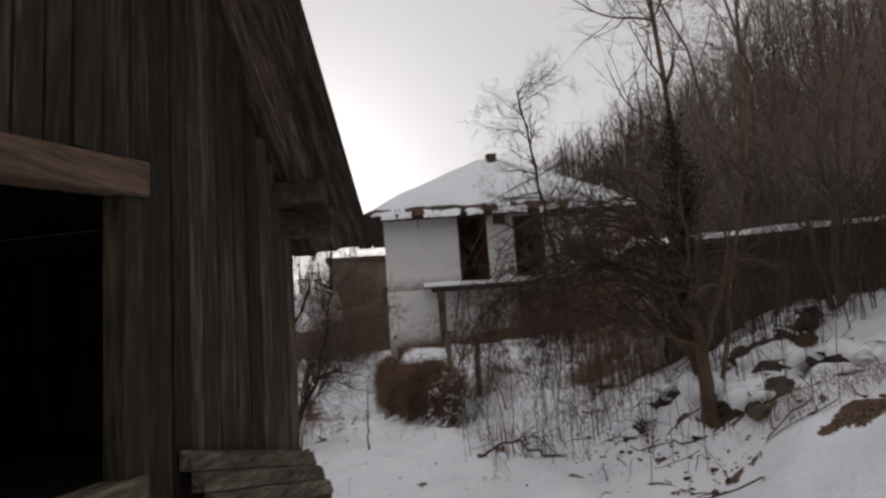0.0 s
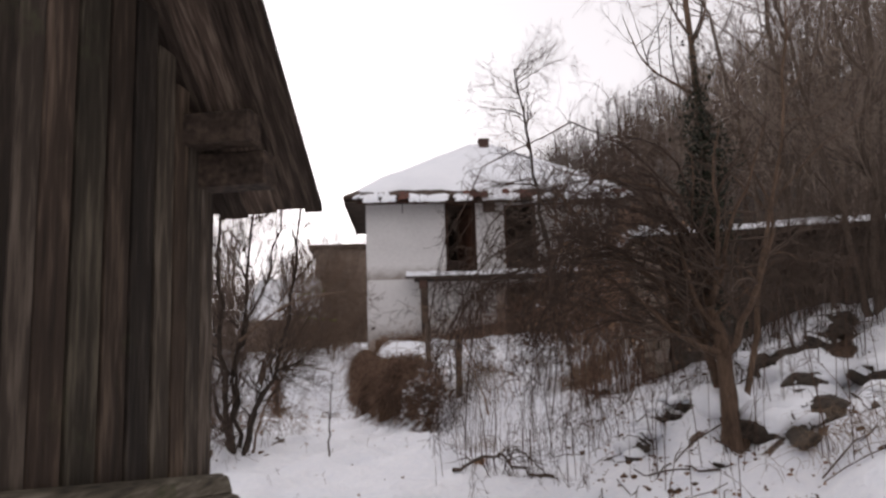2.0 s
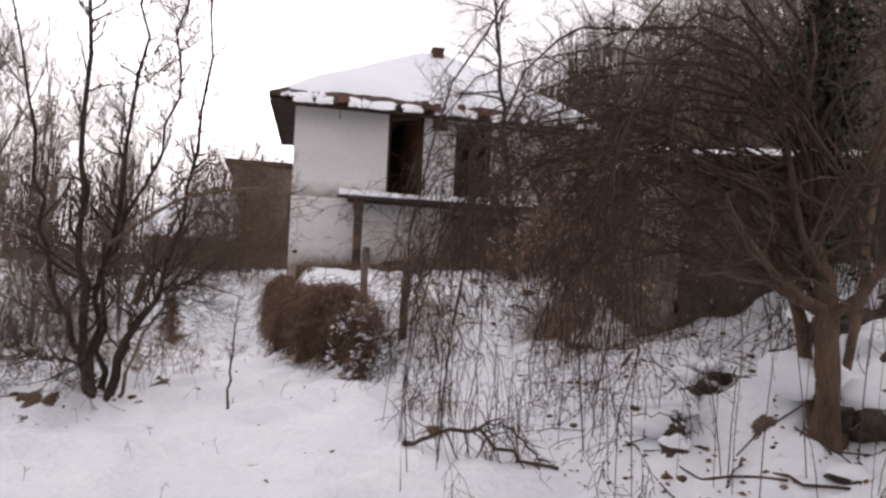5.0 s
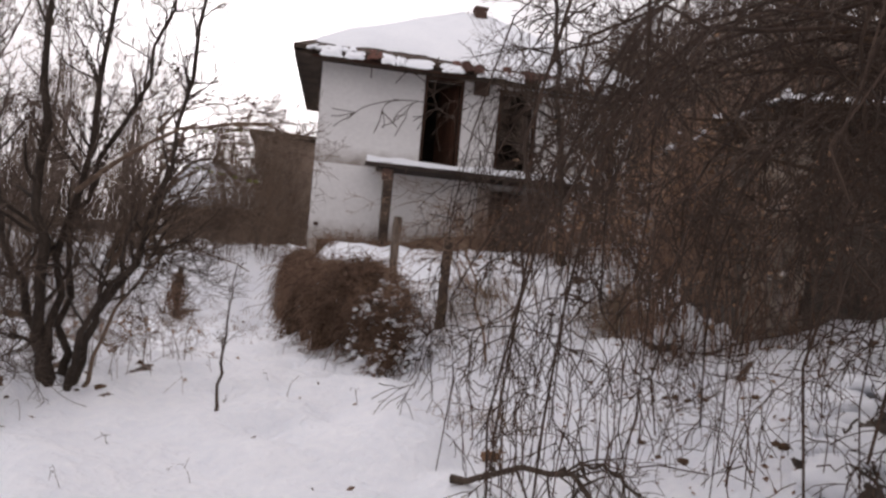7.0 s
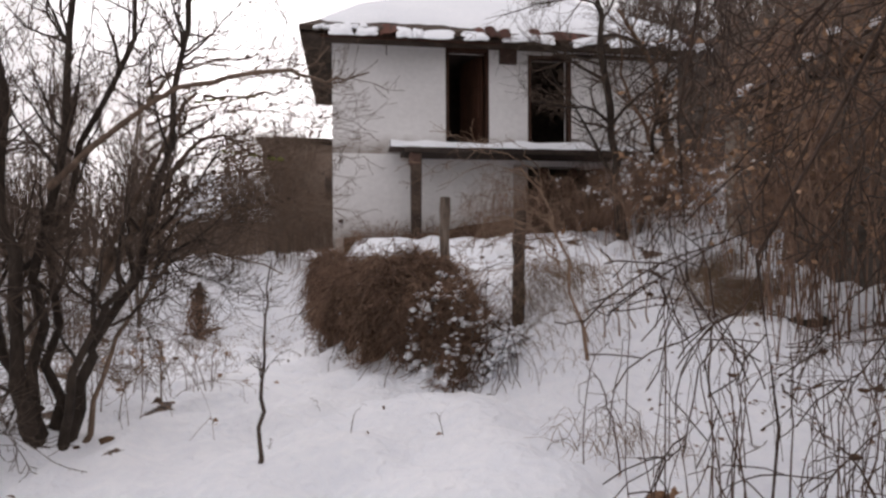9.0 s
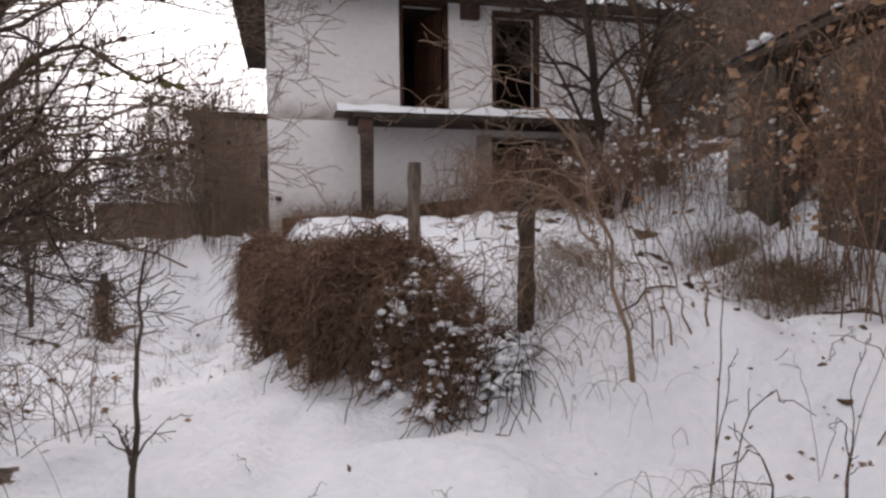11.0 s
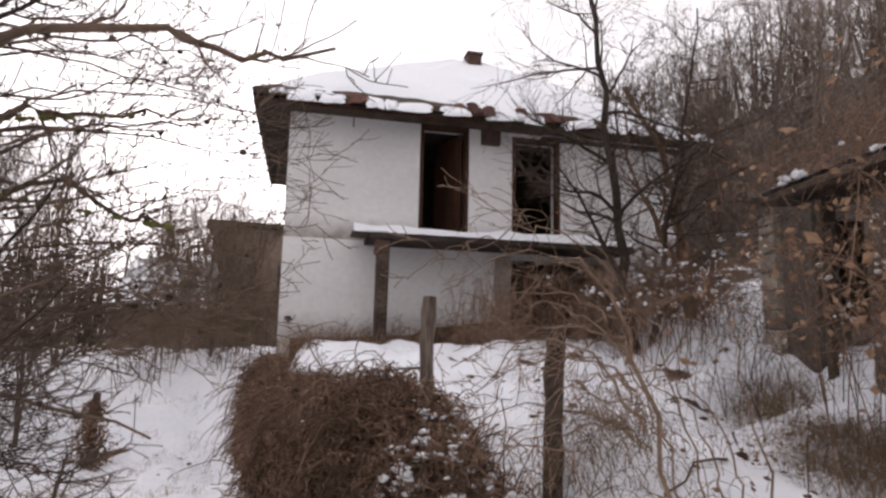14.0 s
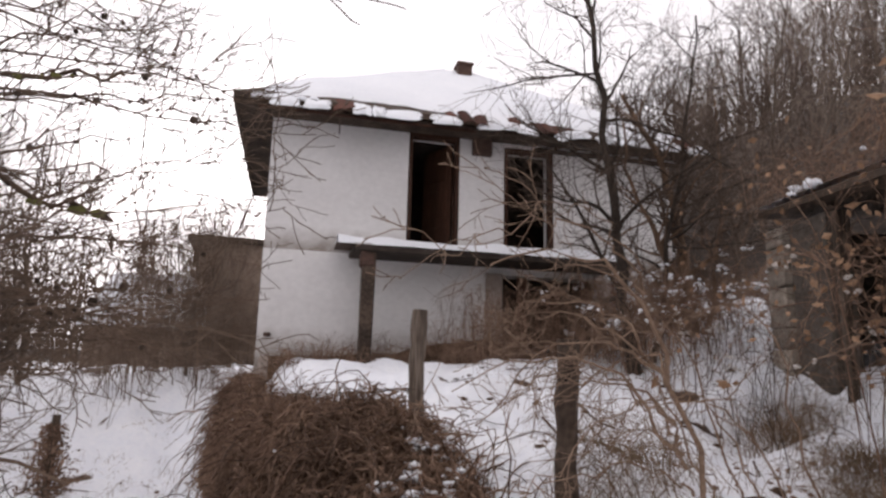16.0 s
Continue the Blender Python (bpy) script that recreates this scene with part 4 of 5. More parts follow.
def mound_point(s, q, out=0.0):
    """s: 0 at the near end to 7 by the house; q: 0 at the bank's foot to 1 at its upper edge; out: metres off the surface."""
    i = np.arange(8)
    fx, fy = np.interp(s, i, FOOT[:, 0]), np.interp(s, i, FOOT[:, 1])
    ragged = 0.34 * (value_noise(s * 2.6, 2.0, 0.5) - 0.5) + 0.2 * (value_noise(s * 7.0, 5.0, 0.5) - 0.5)
    fx, fy = fx + 0.8 * ragged, fy + 0.6 * ragged
    tx, ty = np.interp(s, i, EDGE[:, 0]), np.interp(s, i, EDGE[:, 1])
    z0, z1 = ground_height(fx, fy) - 0.03, ground_height(tx, ty) + 0.02 + 0.1 * (value_noise(s * 3.3, 9.0, 0.5) - 0.5) + 0.16 * smoothstep(5.2, 6.8, s)
    x, y = fx + (tx - fx) * q, fy + (ty - fy) * q
    full = smoothstep(0.6, 2.4, s)
    lap = value_noise(s * 2.2, q * 1.6, 0.5) * 0.55 + value_noise(s * 4.0, q * 3.0, 0.3) * 0.6 - 0.08
    swell = (0.03 + (0.26 - 0.12 * smoothstep(3.5, 5.5, s)) * full) * np.sin(np.pi * np.clip(q, 0, 1)) ** 0.7 * (0.25 + 1.3 * lap) + out
    ox, oy = fx - tx, fy - ty
    ol = np.hypot(ox, oy)
    rise = np.sin(np.pi / 2 * np.clip(q, 0, 1)) ** (1.15 - 0.45 * full)
    z = z0 + (z1 - z0) * rise + 0.35 * swell
    x, y = x + ox / ol * swell, y + oy / ol * swell
    return np.stack([x, y, np.maximum(z, ground_height(x, y) + 0.01)], axis=-1)


MS, MQ = np.meshgrid(np.linspace(0.9, 7.0, 150), np.linspace(0.0, 0.97, 34))
mv = mound_point(MS, MQ, -0.05).reshape(-1, 3)
i, j = np.meshgrid(np.arange(149), np.arange(33))
mf = np.stack([j * 150 + i, j * 150 + i + 1, (j + 1) * 150 + i + 1, (j + 1) * 150 + i], axis=-1).reshape(-1, 4)
child("heart", arrays("heart", mv, mf, LITTER), mound, "packed dark dead stems")


def hanging(n, s, q, length, start, noise_step, k, fall):
    """Stems that leave the surface, arch outwards and hang down the face."""
    root = mound_point(s, q, 0.0) + mound_rng.normal(0, 0.03, (n, 3))
    d = np.array(start) + mound_rng.normal(0, 1.1, (n, 3))
    d /= np.linalg.norm(d, axis=1, keepdims=True)
    p = np.empty((n, k, 3))
    p[:, 0] = root
    step = length[:, None] / (k - 1)
    for a in range(1, k):
        d = d + np.array([-0.03, -0.03, -fall]) + mound_rng.normal(0, noise_step, d.shape)
        d /= np.linalg.norm(d, axis=1, keepdims=True)
        p[:, a] = p[:, a - 1] + d * step
    p[..., 2] = np.maximum(p[..., 2], ground_height(p[..., 0], p[..., 1]) + 0.004)
    return p


LONG = 1500
p = hanging(LONG, 1.6 + 5.2 * mound_rng.random(LONG), mound_rng.uniform(0.45, 1.02, LONG), mound_rng.uniform(0.35, 0.9, LONG), (-0.5, -0.45, 0.15), 0.24, 12, 0.3)
tagged(child("hanging_growth", arrays("hanging_growth", *tubes(p, np.full((LONG, 12), 0.0036) * mound_rng.uniform(0.6, 1.5, (LONG, 1)), 3), VINE), mound, "long stems hanging down the face"), kind="stuff")
for n, mat, name, label, r in ((21000, VINE, "strand_tangle", "hanging reddish-brown stems", 0.0036), (4200, STRAW_VINE, "strand_tangle", "pale dry stems among the brown", 0.003)):
    p = hanging(n, 0.8 + 6.2 * mound_rng.random(n) ** 0.8, 1.02 * mound_rng.random(n) ** 0.85, mound_rng.uniform(0.08, 0.34, n), (-0.3, -0.25, 0.1), 0.55, 6, 0.26)
    tagged(child(name, arrays(name, *tubes(p, np.full((n, 6), r) * mound_rng.uniform(0.6, 1.4, (n, 1)), 3), mat), mound, label), kind="stuff")
n = 900
p = hanging(n, 7.0 * mound_rng.random(n), mound_rng.uniform(0.1, 1.05, n), mound_rng.uniform(0.2, 0.75, n), (-0.4, -0.4, 0.5), 0.2, 10, 0.24)
tagged(child("loose_growth", arrays("loose_growth", *tubes(p, np.full((n, 10), 0.003) * mound_rng.uniform(0.6, 1.5, (n, 1)), 3), CANE), mound, "stray brown stems"), kind="stuff")
# dead leaves still caught in the vines
n = 2600
pts = mound_point(0.6 + 6.2 * mound_rng.random(n), mound_rng.random(n), 0.05) + mound_rng.normal(0, 0.03, (n, 3))
tagged(child("withered_leaves", arrays("withered_leaves", *leaves(pts, 0.016, mound_rng), VINE, False), mound, "withered brown leaves"), kind="stuff")
# snow lying in the thin brush at the near end
n = 115
pts = mound_point(0.1 + 1.75 * mound_rng.random(n), mound_rng.uniform(-0.05, 1.05, n), 0.05)
pts = np.repeat(pts, 7, axis=0) + mound_rng.normal(0, 0.034, (7 * n, 3)) * np.array([1, 1, 0.9])
tagged(child("snow_clumps", arrays("snow_clumps", *lump(pts, 0.027, mound_rng, squash=0.55), SNOW), mound, "snow caught in the stems"), kind="stuff")
pts = mound_point(2.0 + 4.5 * mound_rng.random(60), mound_rng.uniform(0.0, 1.0, 60), 0.04)
tagged(child("snow_clumps", arrays("snow_clumps", *lump(pts, 0.014, mound_rng, squash=0.6), SNOW), mound, "specks of snow"), kind="stuff")
# curled dead flower heads at the vines' outer side
pts = mound_point(np.array([5.2, 5.6, 4.6]), np.array([0.75, 0.8, 0.3]), 0.1)
pts = np.repeat(pts, 16, axis=0) + mound_rng.normal(0, 0.03, (48, 3))
tagged(child("dead_flower_heads", arrays("dead_flower_heads", *leaves(pts, 0.024, mound_rng), DEAD_LEAF, False), mound, "curled pale brown flower heads"), kind="stuff")

# ---- trees and shrubs ----
# multi-stemmed tree on the open side of the path
bx, by = -2.6, 9.83
bz = gz(bx, by)
stems = [([(bx - 0.05, by, bz - 0.1), (bx - 0.2, by, bz + 0.8), (bx - 0.28, by + 0.05, bz + 2.4), (bx - 0.35, by, bz + 5.0)], 0.05),
         ([(bx - 0.02, by + 0.04, bz - 0.1), (bx - 0.12, by + 0.08, bz + 0.9), (bx + 0.05, by + 0.1, bz + 2.0), (bx + 0.2, by + 0.1, bz + 3.4), (bx + 0.25, by + 0.2, bz + 4.7)], 0.035),
         ([(bx + 0.08, by, bz - 0.1), (bx + 0.3, by - 0.05, bz + 0.7), (bx + 0.6, by + 0.02, bz + 1.1), (bx + 0.82, by + 0.1, bz + 1.2)], 0.028),
         ([(bx + 0.06, by + 0.05, bz - 0.1), (bx + 0.25, by + 0.08, bz + 0.6), (bx + 0.55, by + 0.1, bz + 1.3), (bx + 0.8, by + 0.1, bz + 2.6), (bx + 0.85, by + 0.2, bz + 4.5)], 0.036),
         ([(bx - 0.05, by, bz + 0.18), (bx - 0.35, by - 0.05, bz + 0.36), (bx - 0.8, by, bz + 0.42)], 0.016),
         ([(bx - 0.06, by + 0.05, bz - 0.1), (bx - 0.45, by + 0.1, bz + 0.9), (bx - 0.8, by + 0.3, bz + 2.2), (bx - 1.1, by, bz + 4.3)], 0.034),
         ([(bx - 0.04, by + 0.1, bz - 0.1), (bx - 0.1, by + 0.3, bz + 1.2), (bx + 0.4, by + 0.4, bz + 2.8), (bx + 0.5, by + 0.4, bz + 4.5)], 0.03)]
garden_tree = bare_tree("garden_tree", stems, "bare grey multi-stemmed fruit tree in the snow", limbs=(20, 0.95, 52, 0.1), boughs=(9, 0.5, 50, 0.1), sprays=(6, 0.22, 52, 0.06), seed=4, limb_start=0.22, least=0.0019, sway=0.04, bark=DARK_BARK, twig=TWIG)
# boughs that reach over the path
stems = [([(bx + 0.15, by + 0.05, bz - 0.1), (bx + 0.36, by + 0.1, bz + 0.6), (bx + 0.75, by + 0.3, bz + 1.1), (bx + 1.3, by + 0.5, bz + 0.95)], 0.017),
         ([(bx + 0.02, by, bz + 1.5), (-1.95, 9.56, 1.6), (-1.51, 9.42, 1.72), (-1.28, 9.4, 1.76), (-1.1, 9.4, 1.765), (-0.95, 9.4, 1.73), (-0.84, 9.4, 1.76), (-0.7, 9.4, 1.78)], 0.0165),
         ([(bx + 0.3, by, bz + 1.0), (-1.95, 10.35, 1.8), (-1.64, 10.36, 1.84), (-1.29, 10.33, 1.9)], 0.018),
         ([(bx + 0.3, by, bz + 0.9), (-1.9, 10.34, 1.5), (-1.58, 10.36, 1.5), (-1.27, 10.36, 1.4)], 0.018)]
fan = np.random.default_rng(66)
for a in range(36):
    z, y = float(fan.uniform(0.75, 2.15)), float(fan.uniform(9.95, 10.9))
    x1, z1 = float(fan.uniform(-1.35, -0.8)), z + float(fan.uniform(-0.2, 0.4))
    stems.append(([(-2.05, 9.9, z - 0.25), (-1.85, 0.5 * (9.9 + y), z - 0.02), (0.5 * (x1 - 1.85), y, 0.5 * (z + z1) + 0.06), (x1, y + 0.05, min(z1, 2.1))], float(fan.uniform(0.004, 0.009))))
low_boughs = bare_tree("bough", stems, "", limbs=(5, 0.5, 38, 0.08), boughs=(3, 0.26, 42, 0.05), sprays=(2, 0.1, 42, 0.02), seed=6, limb_start=0.3, least=0.0015, sway=0.014, bark=BRUSH, twig=BRUSH)
for ob in list(low_boughs.children):
    ob.parent = garden_tree
    if ob.name.startswith("trunk"):
        ob.name = "bough"
bpy.data.objects.remove(low_boughs)
# knots along the boughs
knots = np.concatenate([bend(s, 16)[[5, 8, 10, 12, 13]] for s, _ in stems])
knots = knots[fan.random(len(knots)) < 0.6]
tagged(child("bark_swelling", arrays("bark_swelling", *lump(knots, 0.0095, fan, squash=1.0), BARK), garden_tree, "dark knots on the boughs"), kind="stuff")
tangle = rooted(60, -3.6, -2.0, 10.0, 11.8, fan)
ob, p = cane_clump("dead_weeds", "tall brown dead weeds under a bare tree", tangle, fan.uniform(0.2, 0.75, 60), fan.uniform(0.15, 0.8, 60), BRUSH, 67, side=(9, 0.3, 48), radius=0.0035, sag=0.7, category="weeds", wobble=0.018)
heads = p[fan.integers(0, 60, 40), fan.integers(9, 14, 40)]
heads = np.repeat(heads, 9, axis=0) + fan.normal(0, 0.014, (360, 3))
tagged(new("dead_flower_heads", arrays("dead_flower_heads", *leaves(heads, 0.016, fan), DEAD_LEAF, False)), "curled pale brown heads of dead flowers", "flower heads", kind="stuff")
moss_rng = np.random.default_rng(5)
pts = np.concatenate([np.linspace(a, c, 26) for a, c in (((-1.95, 10.35, 1.8), (-1.4, 10.34, 1.87)), ((-1.9, 10.34, 1.5), (-1.3, 10.36, 1.42)))])
pts = pts[moss_rng.random(len(pts)) < 0.4] + moss_rng.normal(0, 0.012, (1, 3))
tagged(child("lichen", arrays("lichen", *lump(pts, 0.016, moss_rng), LICHEN), garden_tree, "yellow-green lichen"), kind="stuff")

# ivy-clad tree on the bank
ix, iy = 2.6, 6.45
iz = gz(ix, iy)
stems = [([(ix, iy, iz - 0.1), (ix + 0.03, iy, iz + 0.6), (ix - 0.02, iy + 0.1, iz + 1.4), (ix + 0.12, iy + 0.2, iz + 2.8), (ix + 0.05, iy + 0.3, iz + 5.4)], 0.085),
         ([(ix + 0.1, iy + 0.1, iz - 0.1), (ix - 0.05, iy + 0.2, iz + 0.9), (ix - 0.5, iy + 0.5, iz + 1.7), (ix - 1.3, iy + 0.9, iz + 2.3)], 0.05),
         ([(ix + 0.1, iy, iz - 0.1), (ix + 0.5, iy + 0.2, iz + 1.3), (ix + 1.0, iy + 0.4, iz + 2.9), (ix + 1.3, iy + 0.4, iz + 4.8)], 0.032)]
ivy_tree = bare_tree("ivy_tree", stems, "leaning brown tree with dark ivy round its trunk", bark=PALE_BARK, limbs=(13, 2.0, 52, 0.07), boughs=(8, 0.9, 50, 0.02), sprays=(6, 0.42, 48, 0.0), seed=7)
ivy_rng = np.random.default_rng(8)
t = ivy_rng.normal(2.3, 0.55, 5600)
a = ivy_rng.uniform(0, 2 * np.pi, 5600)
rr = np.abs(ivy_rng.normal(0.1, 0.055, 5600)) * (1 + 0.5 * np.sin(t * 3.1) + 0.5 * np.sin(t * 7.7 + a))
pts = np.stack([ix + 0.05 + rr * np.cos(a), iy + 0.12 + rr * np.sin(a), iz + t], axis=-1)
child("ivy", arrays("ivy", *leaves(pts, 0.021, ivy_rng), IVY, False), ivy_tree, "dark green ivy leaves")

# weeping tree that arches over the edge of the path
wr = np.random.default_rng(12)
stems = []
for a in range(40):
    x, y = 2.62 + float(wr.normal(0, 0.06)), 6.55 + float(wr.normal(0, 0.07))
    z, h, reach, dy = iz + float(wr.uniform(0.9, 1.75)), float(wr.choice([wr.uniform(0.2, 0.95), wr.uniform(0.5, 1.35)])), float(wr.uniform(1.4, 2.8)), float(wr.uniform(-0.6, 0.85))
    side, tip = float(wr.normal(0, 0.12)), float(wr.choice([wr.uniform(-0.1, 0.4), wr.uniform(0.5, 1.3), wr.uniform(0.7, 1.3)]))
    stems.append(([(x, y, z), (x - 0.22 * reach, y + 0.2 * dy + side, z + 0.72 * h), (x - 0.5 * reach, y + 0.5 * dy - side, z + h), (x - 0.8 * reach, y + 0.8 * dy, z + 0.65 * h), (x - 0.96 * reach, y + dy, max(z - 0.1, tip + 0.3)), (x - 1.0 * reach, y + 1.02 * dy, tip)], float(wr.uniform(0.005, 0.0125))))
bare_tree("weeping_tree", stems, "leafless brown shrub with long arching and drooping branches", bark=DARK_CANE, twig=DARK_CANE, limbs=(9, 0.55, 46, -0.05), boughs=(5, 0.28, 52, -0.1), sprays=(3, 0.12, 52, -0.05), seed=13, limb_start=0.15, category="shrub", sag=0.03, sway=0.03, taper=0.3)
roots = rooted(70, 3.7, 6.0, 6.6, 8.8, wr)
cane_clump("bramble", "dark leafless brambles on the bank", roots, wr.uniform(0.8, 2.2, 70), wr.uniform(0.5, 1.6, 70), TWIG, 14, side=(12, 0.45, 45), radius=0.006, sag=0.6)
roots = rooted(55, 0.3, 2.2, 7.2, 9.4, wr)
cane_clump("bramble", "thin brown stalks standing in the snow", roots, wr.uniform(0.25, 0.8, 55), wr.uniform(0.05, 0.35, 55), CANE, 15, side=(3, 0.12, 40), radius=0.004, sag=0.2)
roots = rooted(50, 2.8, 4.2, 11.2, 14.8, wr)
cane_clump("bramble", "dark leafless brambles by the outbuilding", roots, wr.uniform(0.4, 1.3, 50), wr.uniform(0.3, 1.1, 50), TWIG, 16, side=(8, 0.3, 45), radius=0.005, sag=0.7)
roots = rooted(240, -1.1, 3.6, 16.9, 17.65, wr)
cane_clump("bramble", "reddish-brown dead growth before the house", roots, wr.uniform(0.08, 0.45, 240), wr.uniform(0.1, 0.4, 240), VINE, 17, side=(8, 0.25, 50), radius=0.005, sag=0.8)
roots = rooted(280, 1.2, 5.4, 15.8, 17.6, wr)
cane_clump("bramble", "reddish-brown dead growth under the balcony", roots, wr.uniform(0.35, 1.45, 280), wr.uniform(0.2, 0.8, 280), VINE, 18, side=(10, 0.35, 50), radius=0.005, sag=0.8)
br = np.random.default_rng(141)
roots = rooted(230, 3.0, 4.9, 14.2, 17.2, br)
ob, tops = cane_clump("bramble", "brown brambles with snow caught in them beside the house", roots, br.uniform(0.5, 1.5, 230), br.uniform(0.3, 1.0, 230), VINE, 142, side=(16, 0.4, 50), radius=0.006, sag=0.7)
pts = np.repeat(tops[br.integers(0, 230, 90), br.integers(5, 12, 90)], 4, axis=0) + br.normal(0, 0.04, (360, 3))
tagged(new("bramble_snow", arrays("bramble_snow", *lump(pts, 0.028, br), SNOW)), "clumps of snow caught in the brambles", "snow", kind="stuff")
roots = rooted(120, 1.0, 3.2, 11.0, 15.5, br)
cane_clump("dry_stalks", "thin dry stalks standing in the terrace's snow", roots, br.uniform(0.1, 0.5, 120), br.uniform(0.05, 0.35, 120), VINE, 143, side=(2, 0.1, 40), radius=0.0018, sag=0.1, category="stalks", wobble=0.012)
roots = rooted(140, -10.0, -4.9, 13.0, 19.0, wr)
cane_clump("bramble", "brown leafless undergrowth beside the meadow", roots, wr.uniform(0.5, 1.9, 140), wr.uniform(0.2, 0.9, 140), BRUSH, 19, side=(12, 0.45, 45), radius=0.008, sag=0.5)
roots = rooted(340, -13.0, -3.3, 15.0, 21.0, wr)
roots = roots[(roots[:, 0] < -4.9) | (roots[:, 1] > 19.3)]
n = len(roots)
cane_clump("thicket", "tall tangled brown thicket at the meadow's edge", roots, 0.5 + 1.8 * wr.random(n), wr.uniform(0.5, 2.2, n), BRUSH, 25, side=(16, 0.6, 48), radius=0.005, wobble=0.06, sag=0.6, category="thicket")
roots = rooted(190, -4.4, -2.0, 20.6, 24.0, wr)
cane_clump("thicket", "brown creeper-covered thicket beside the house", roots, wr.uniform(0.9, 4.6, 190), wr.uniform(0.4, 1.6, 190), BRUSH, 26, side=(24, 0.55, 50), radius=0.006, wobble=0.06, sag=0.4, category="thicket")
roots = rooted(22, -8.0, -4.0, 10.5, 15.0, wr)
cane_clump("bramble", "thin brown stems standing in the meadow", roots, wr.uniform(0.3, 1.3, 22), wr.uniform(0.1, 0.7, 22), BRUSH, 27, side=(9, 0.35, 42), radius=0.006, sag=0.2)
roots = rooted(420, -22, -2.6, 21.8, 29, wr)
cane_clump("hedge", "dark leafless hedge beyond the meadow", roots, 0.6 + 2.2 * wr.random(420) ** 2, wr.uniform(0.6, 2.4, 420), BRUSH, 20, side=(16, 0.7, 50), radius=0.01, wobble=0.07, sag=0.6, category="hedge")
roots = rooted(90, 4.4, 9.0, 3.0, 9.0, wr)
cane_clump("bramble", "dark brown thicket high on the bank", roots, wr.uniform(1.0, 2.8, 90), wr.uniform(0.4, 1.6, 90), TWIG, 21, side=(14, 0.6, 45), radius=0.009, sag=0.6)

roots = rooted(70, 1.5, 3.3, 7.4, 9.9, wr)
cane_clump("bramble", "low brown brambles arching over the snowy bank", roots, wr.uniform(0.2, 0.7, 70), wr.uniform(0.4, 1.2, 70), CANE, 28, side=(9, 0.3, 48), radius=0.0038, sag=0.8)

roots = rooted(170, 3.3, 6.8, 6.6, 9.1, wr)
cane_clump("bramble", "dark tangled brambles before the outbuilding wall", roots, wr.uniform(0.5, 1.9, 170), wr.uniform(0.5, 1.5, 170), TWIG, 29, side=(14, 0.5, 48), radius=0.006, sag=0.6, wobble=0.05)

# tan shrub that bows over the rotten post
stems = [([(0.95, 10.42, gz(0.95, 10.42) - 0.05), (0.8, 10.3, 0.53), (0.68, 10.3, 0.85), (0.62, 10.3, 1.09), (0.51, 10.3, 1.25), (0.36, 10.3, 1.35), (0.18, 10.3, 1.41), (-0.03, 10.32, 1.33)], 0.0125)]
for a in range(10):
    z, reach = float(wr.uniform(0.5, 1.25)), float(wr.uniform(0.4, 1.0))
    top, dy = z + float(wr.uniform(0.05, 0.35)), float(wr.normal(0.15, 0.25))
    x = 0.86 - 0.24 * z
    stems.append(([(x, 10.31, z), (x - 0.22 * reach, 10.31 + 0.3 * dy, 0.5 * (z + top) + 0.06), (x - 0.6 * reach, 10.31 + 0.7 * dy, top), (x - reach, 10.31 + dy, top - float(wr.uniform(0.02, 0.3)))], float(wr.uniform(0.004, 0.008))))
for a in range(5):
    x, h = 1.0 + 0.12 * a, float(wr.uniform(0.6, 1.1))
    stems.append(([(x, 10.5, gz(x, 10.5) - 0.04), (x - 0.1, 10.5, gz(x, 10.5) + 0.5 * h), (x - 0.35, 10.52, gz(x, 10.5) + h), (x - 0.75, 10.55, gz(x, 10.5) + 0.8 * h)], 0.006))
bare_tree("bowed_shrub", stems, "tan leafless shrub bowing over a rotten post", bark=TAN_CANE, twig=TAN_CANE, limbs=(4, 0.42, 38, -0.03), boughs=(2, 0.22, 40, -0.04), sprays=(2, 0.1, 40, 0.0), seed=23, category="shrub", limb_start=0.35)

# fallen branch
fz = gz(0.6, 7.6)
bare_tree("fallen_branch", [([(0.24, 8.05, gz(0.24, 8.05) + 0.02), (0.45, 7.8, fz + 0.12), (0.68, 7.55, fz + 0.24), (0.9, 7.3, fz + 0.12), (1.14, 7.05, gz(1.14, 7.05) + 0.01)], 0.017), ([(0.68, 7.55, fz + 0.24), (0.9, 7.5, fz + 0.28), (1.2, 7.4, fz + 0.05)], 0.011)], "fallen dead branch lying in the snow", limbs=(10, 0.5, 60, -0.12), boughs=(3, 0.25, 45, -0.08), sprays=(3, 0.12, 45, -0.03), seed=24, category="branch", taper=0.7, limb_start=0.1)

# sapling in the open snow
sz = gz(-1.29, 9.285)
bare_tree("sapling", [([(-1.29, 9.285, sz - 0.05), (-1.28, 9.29, sz + 0.35), (-1.26, 9.3, sz + 0.7), (-1.22, 9.29, 0.74)], 0.013)], "thin leafless sapling standing in snow", limbs=(9, 0.22, 40, 0.05), boughs=(2, 0.08, 40, 0.02), sprays=(1, 0.04, 40, 0.0), seed=3, sway=0.005)

# trees beside the house and on the bank
def upright(x, y, h, r, lean, sway, seed):
    z = gz(x, y)
    g = np.random.default_rng(seed)
    s = lambda: float(g.normal(0, sway))
    return ([(x, y, z - 0.15), (x + lean * 0.25 + s(), y + s(), z + h * 0.25), (x + lean * 0.6 + s(), y + s(), z + h * 0.6), (x + lean + s(), y + s(), z + h)], r)


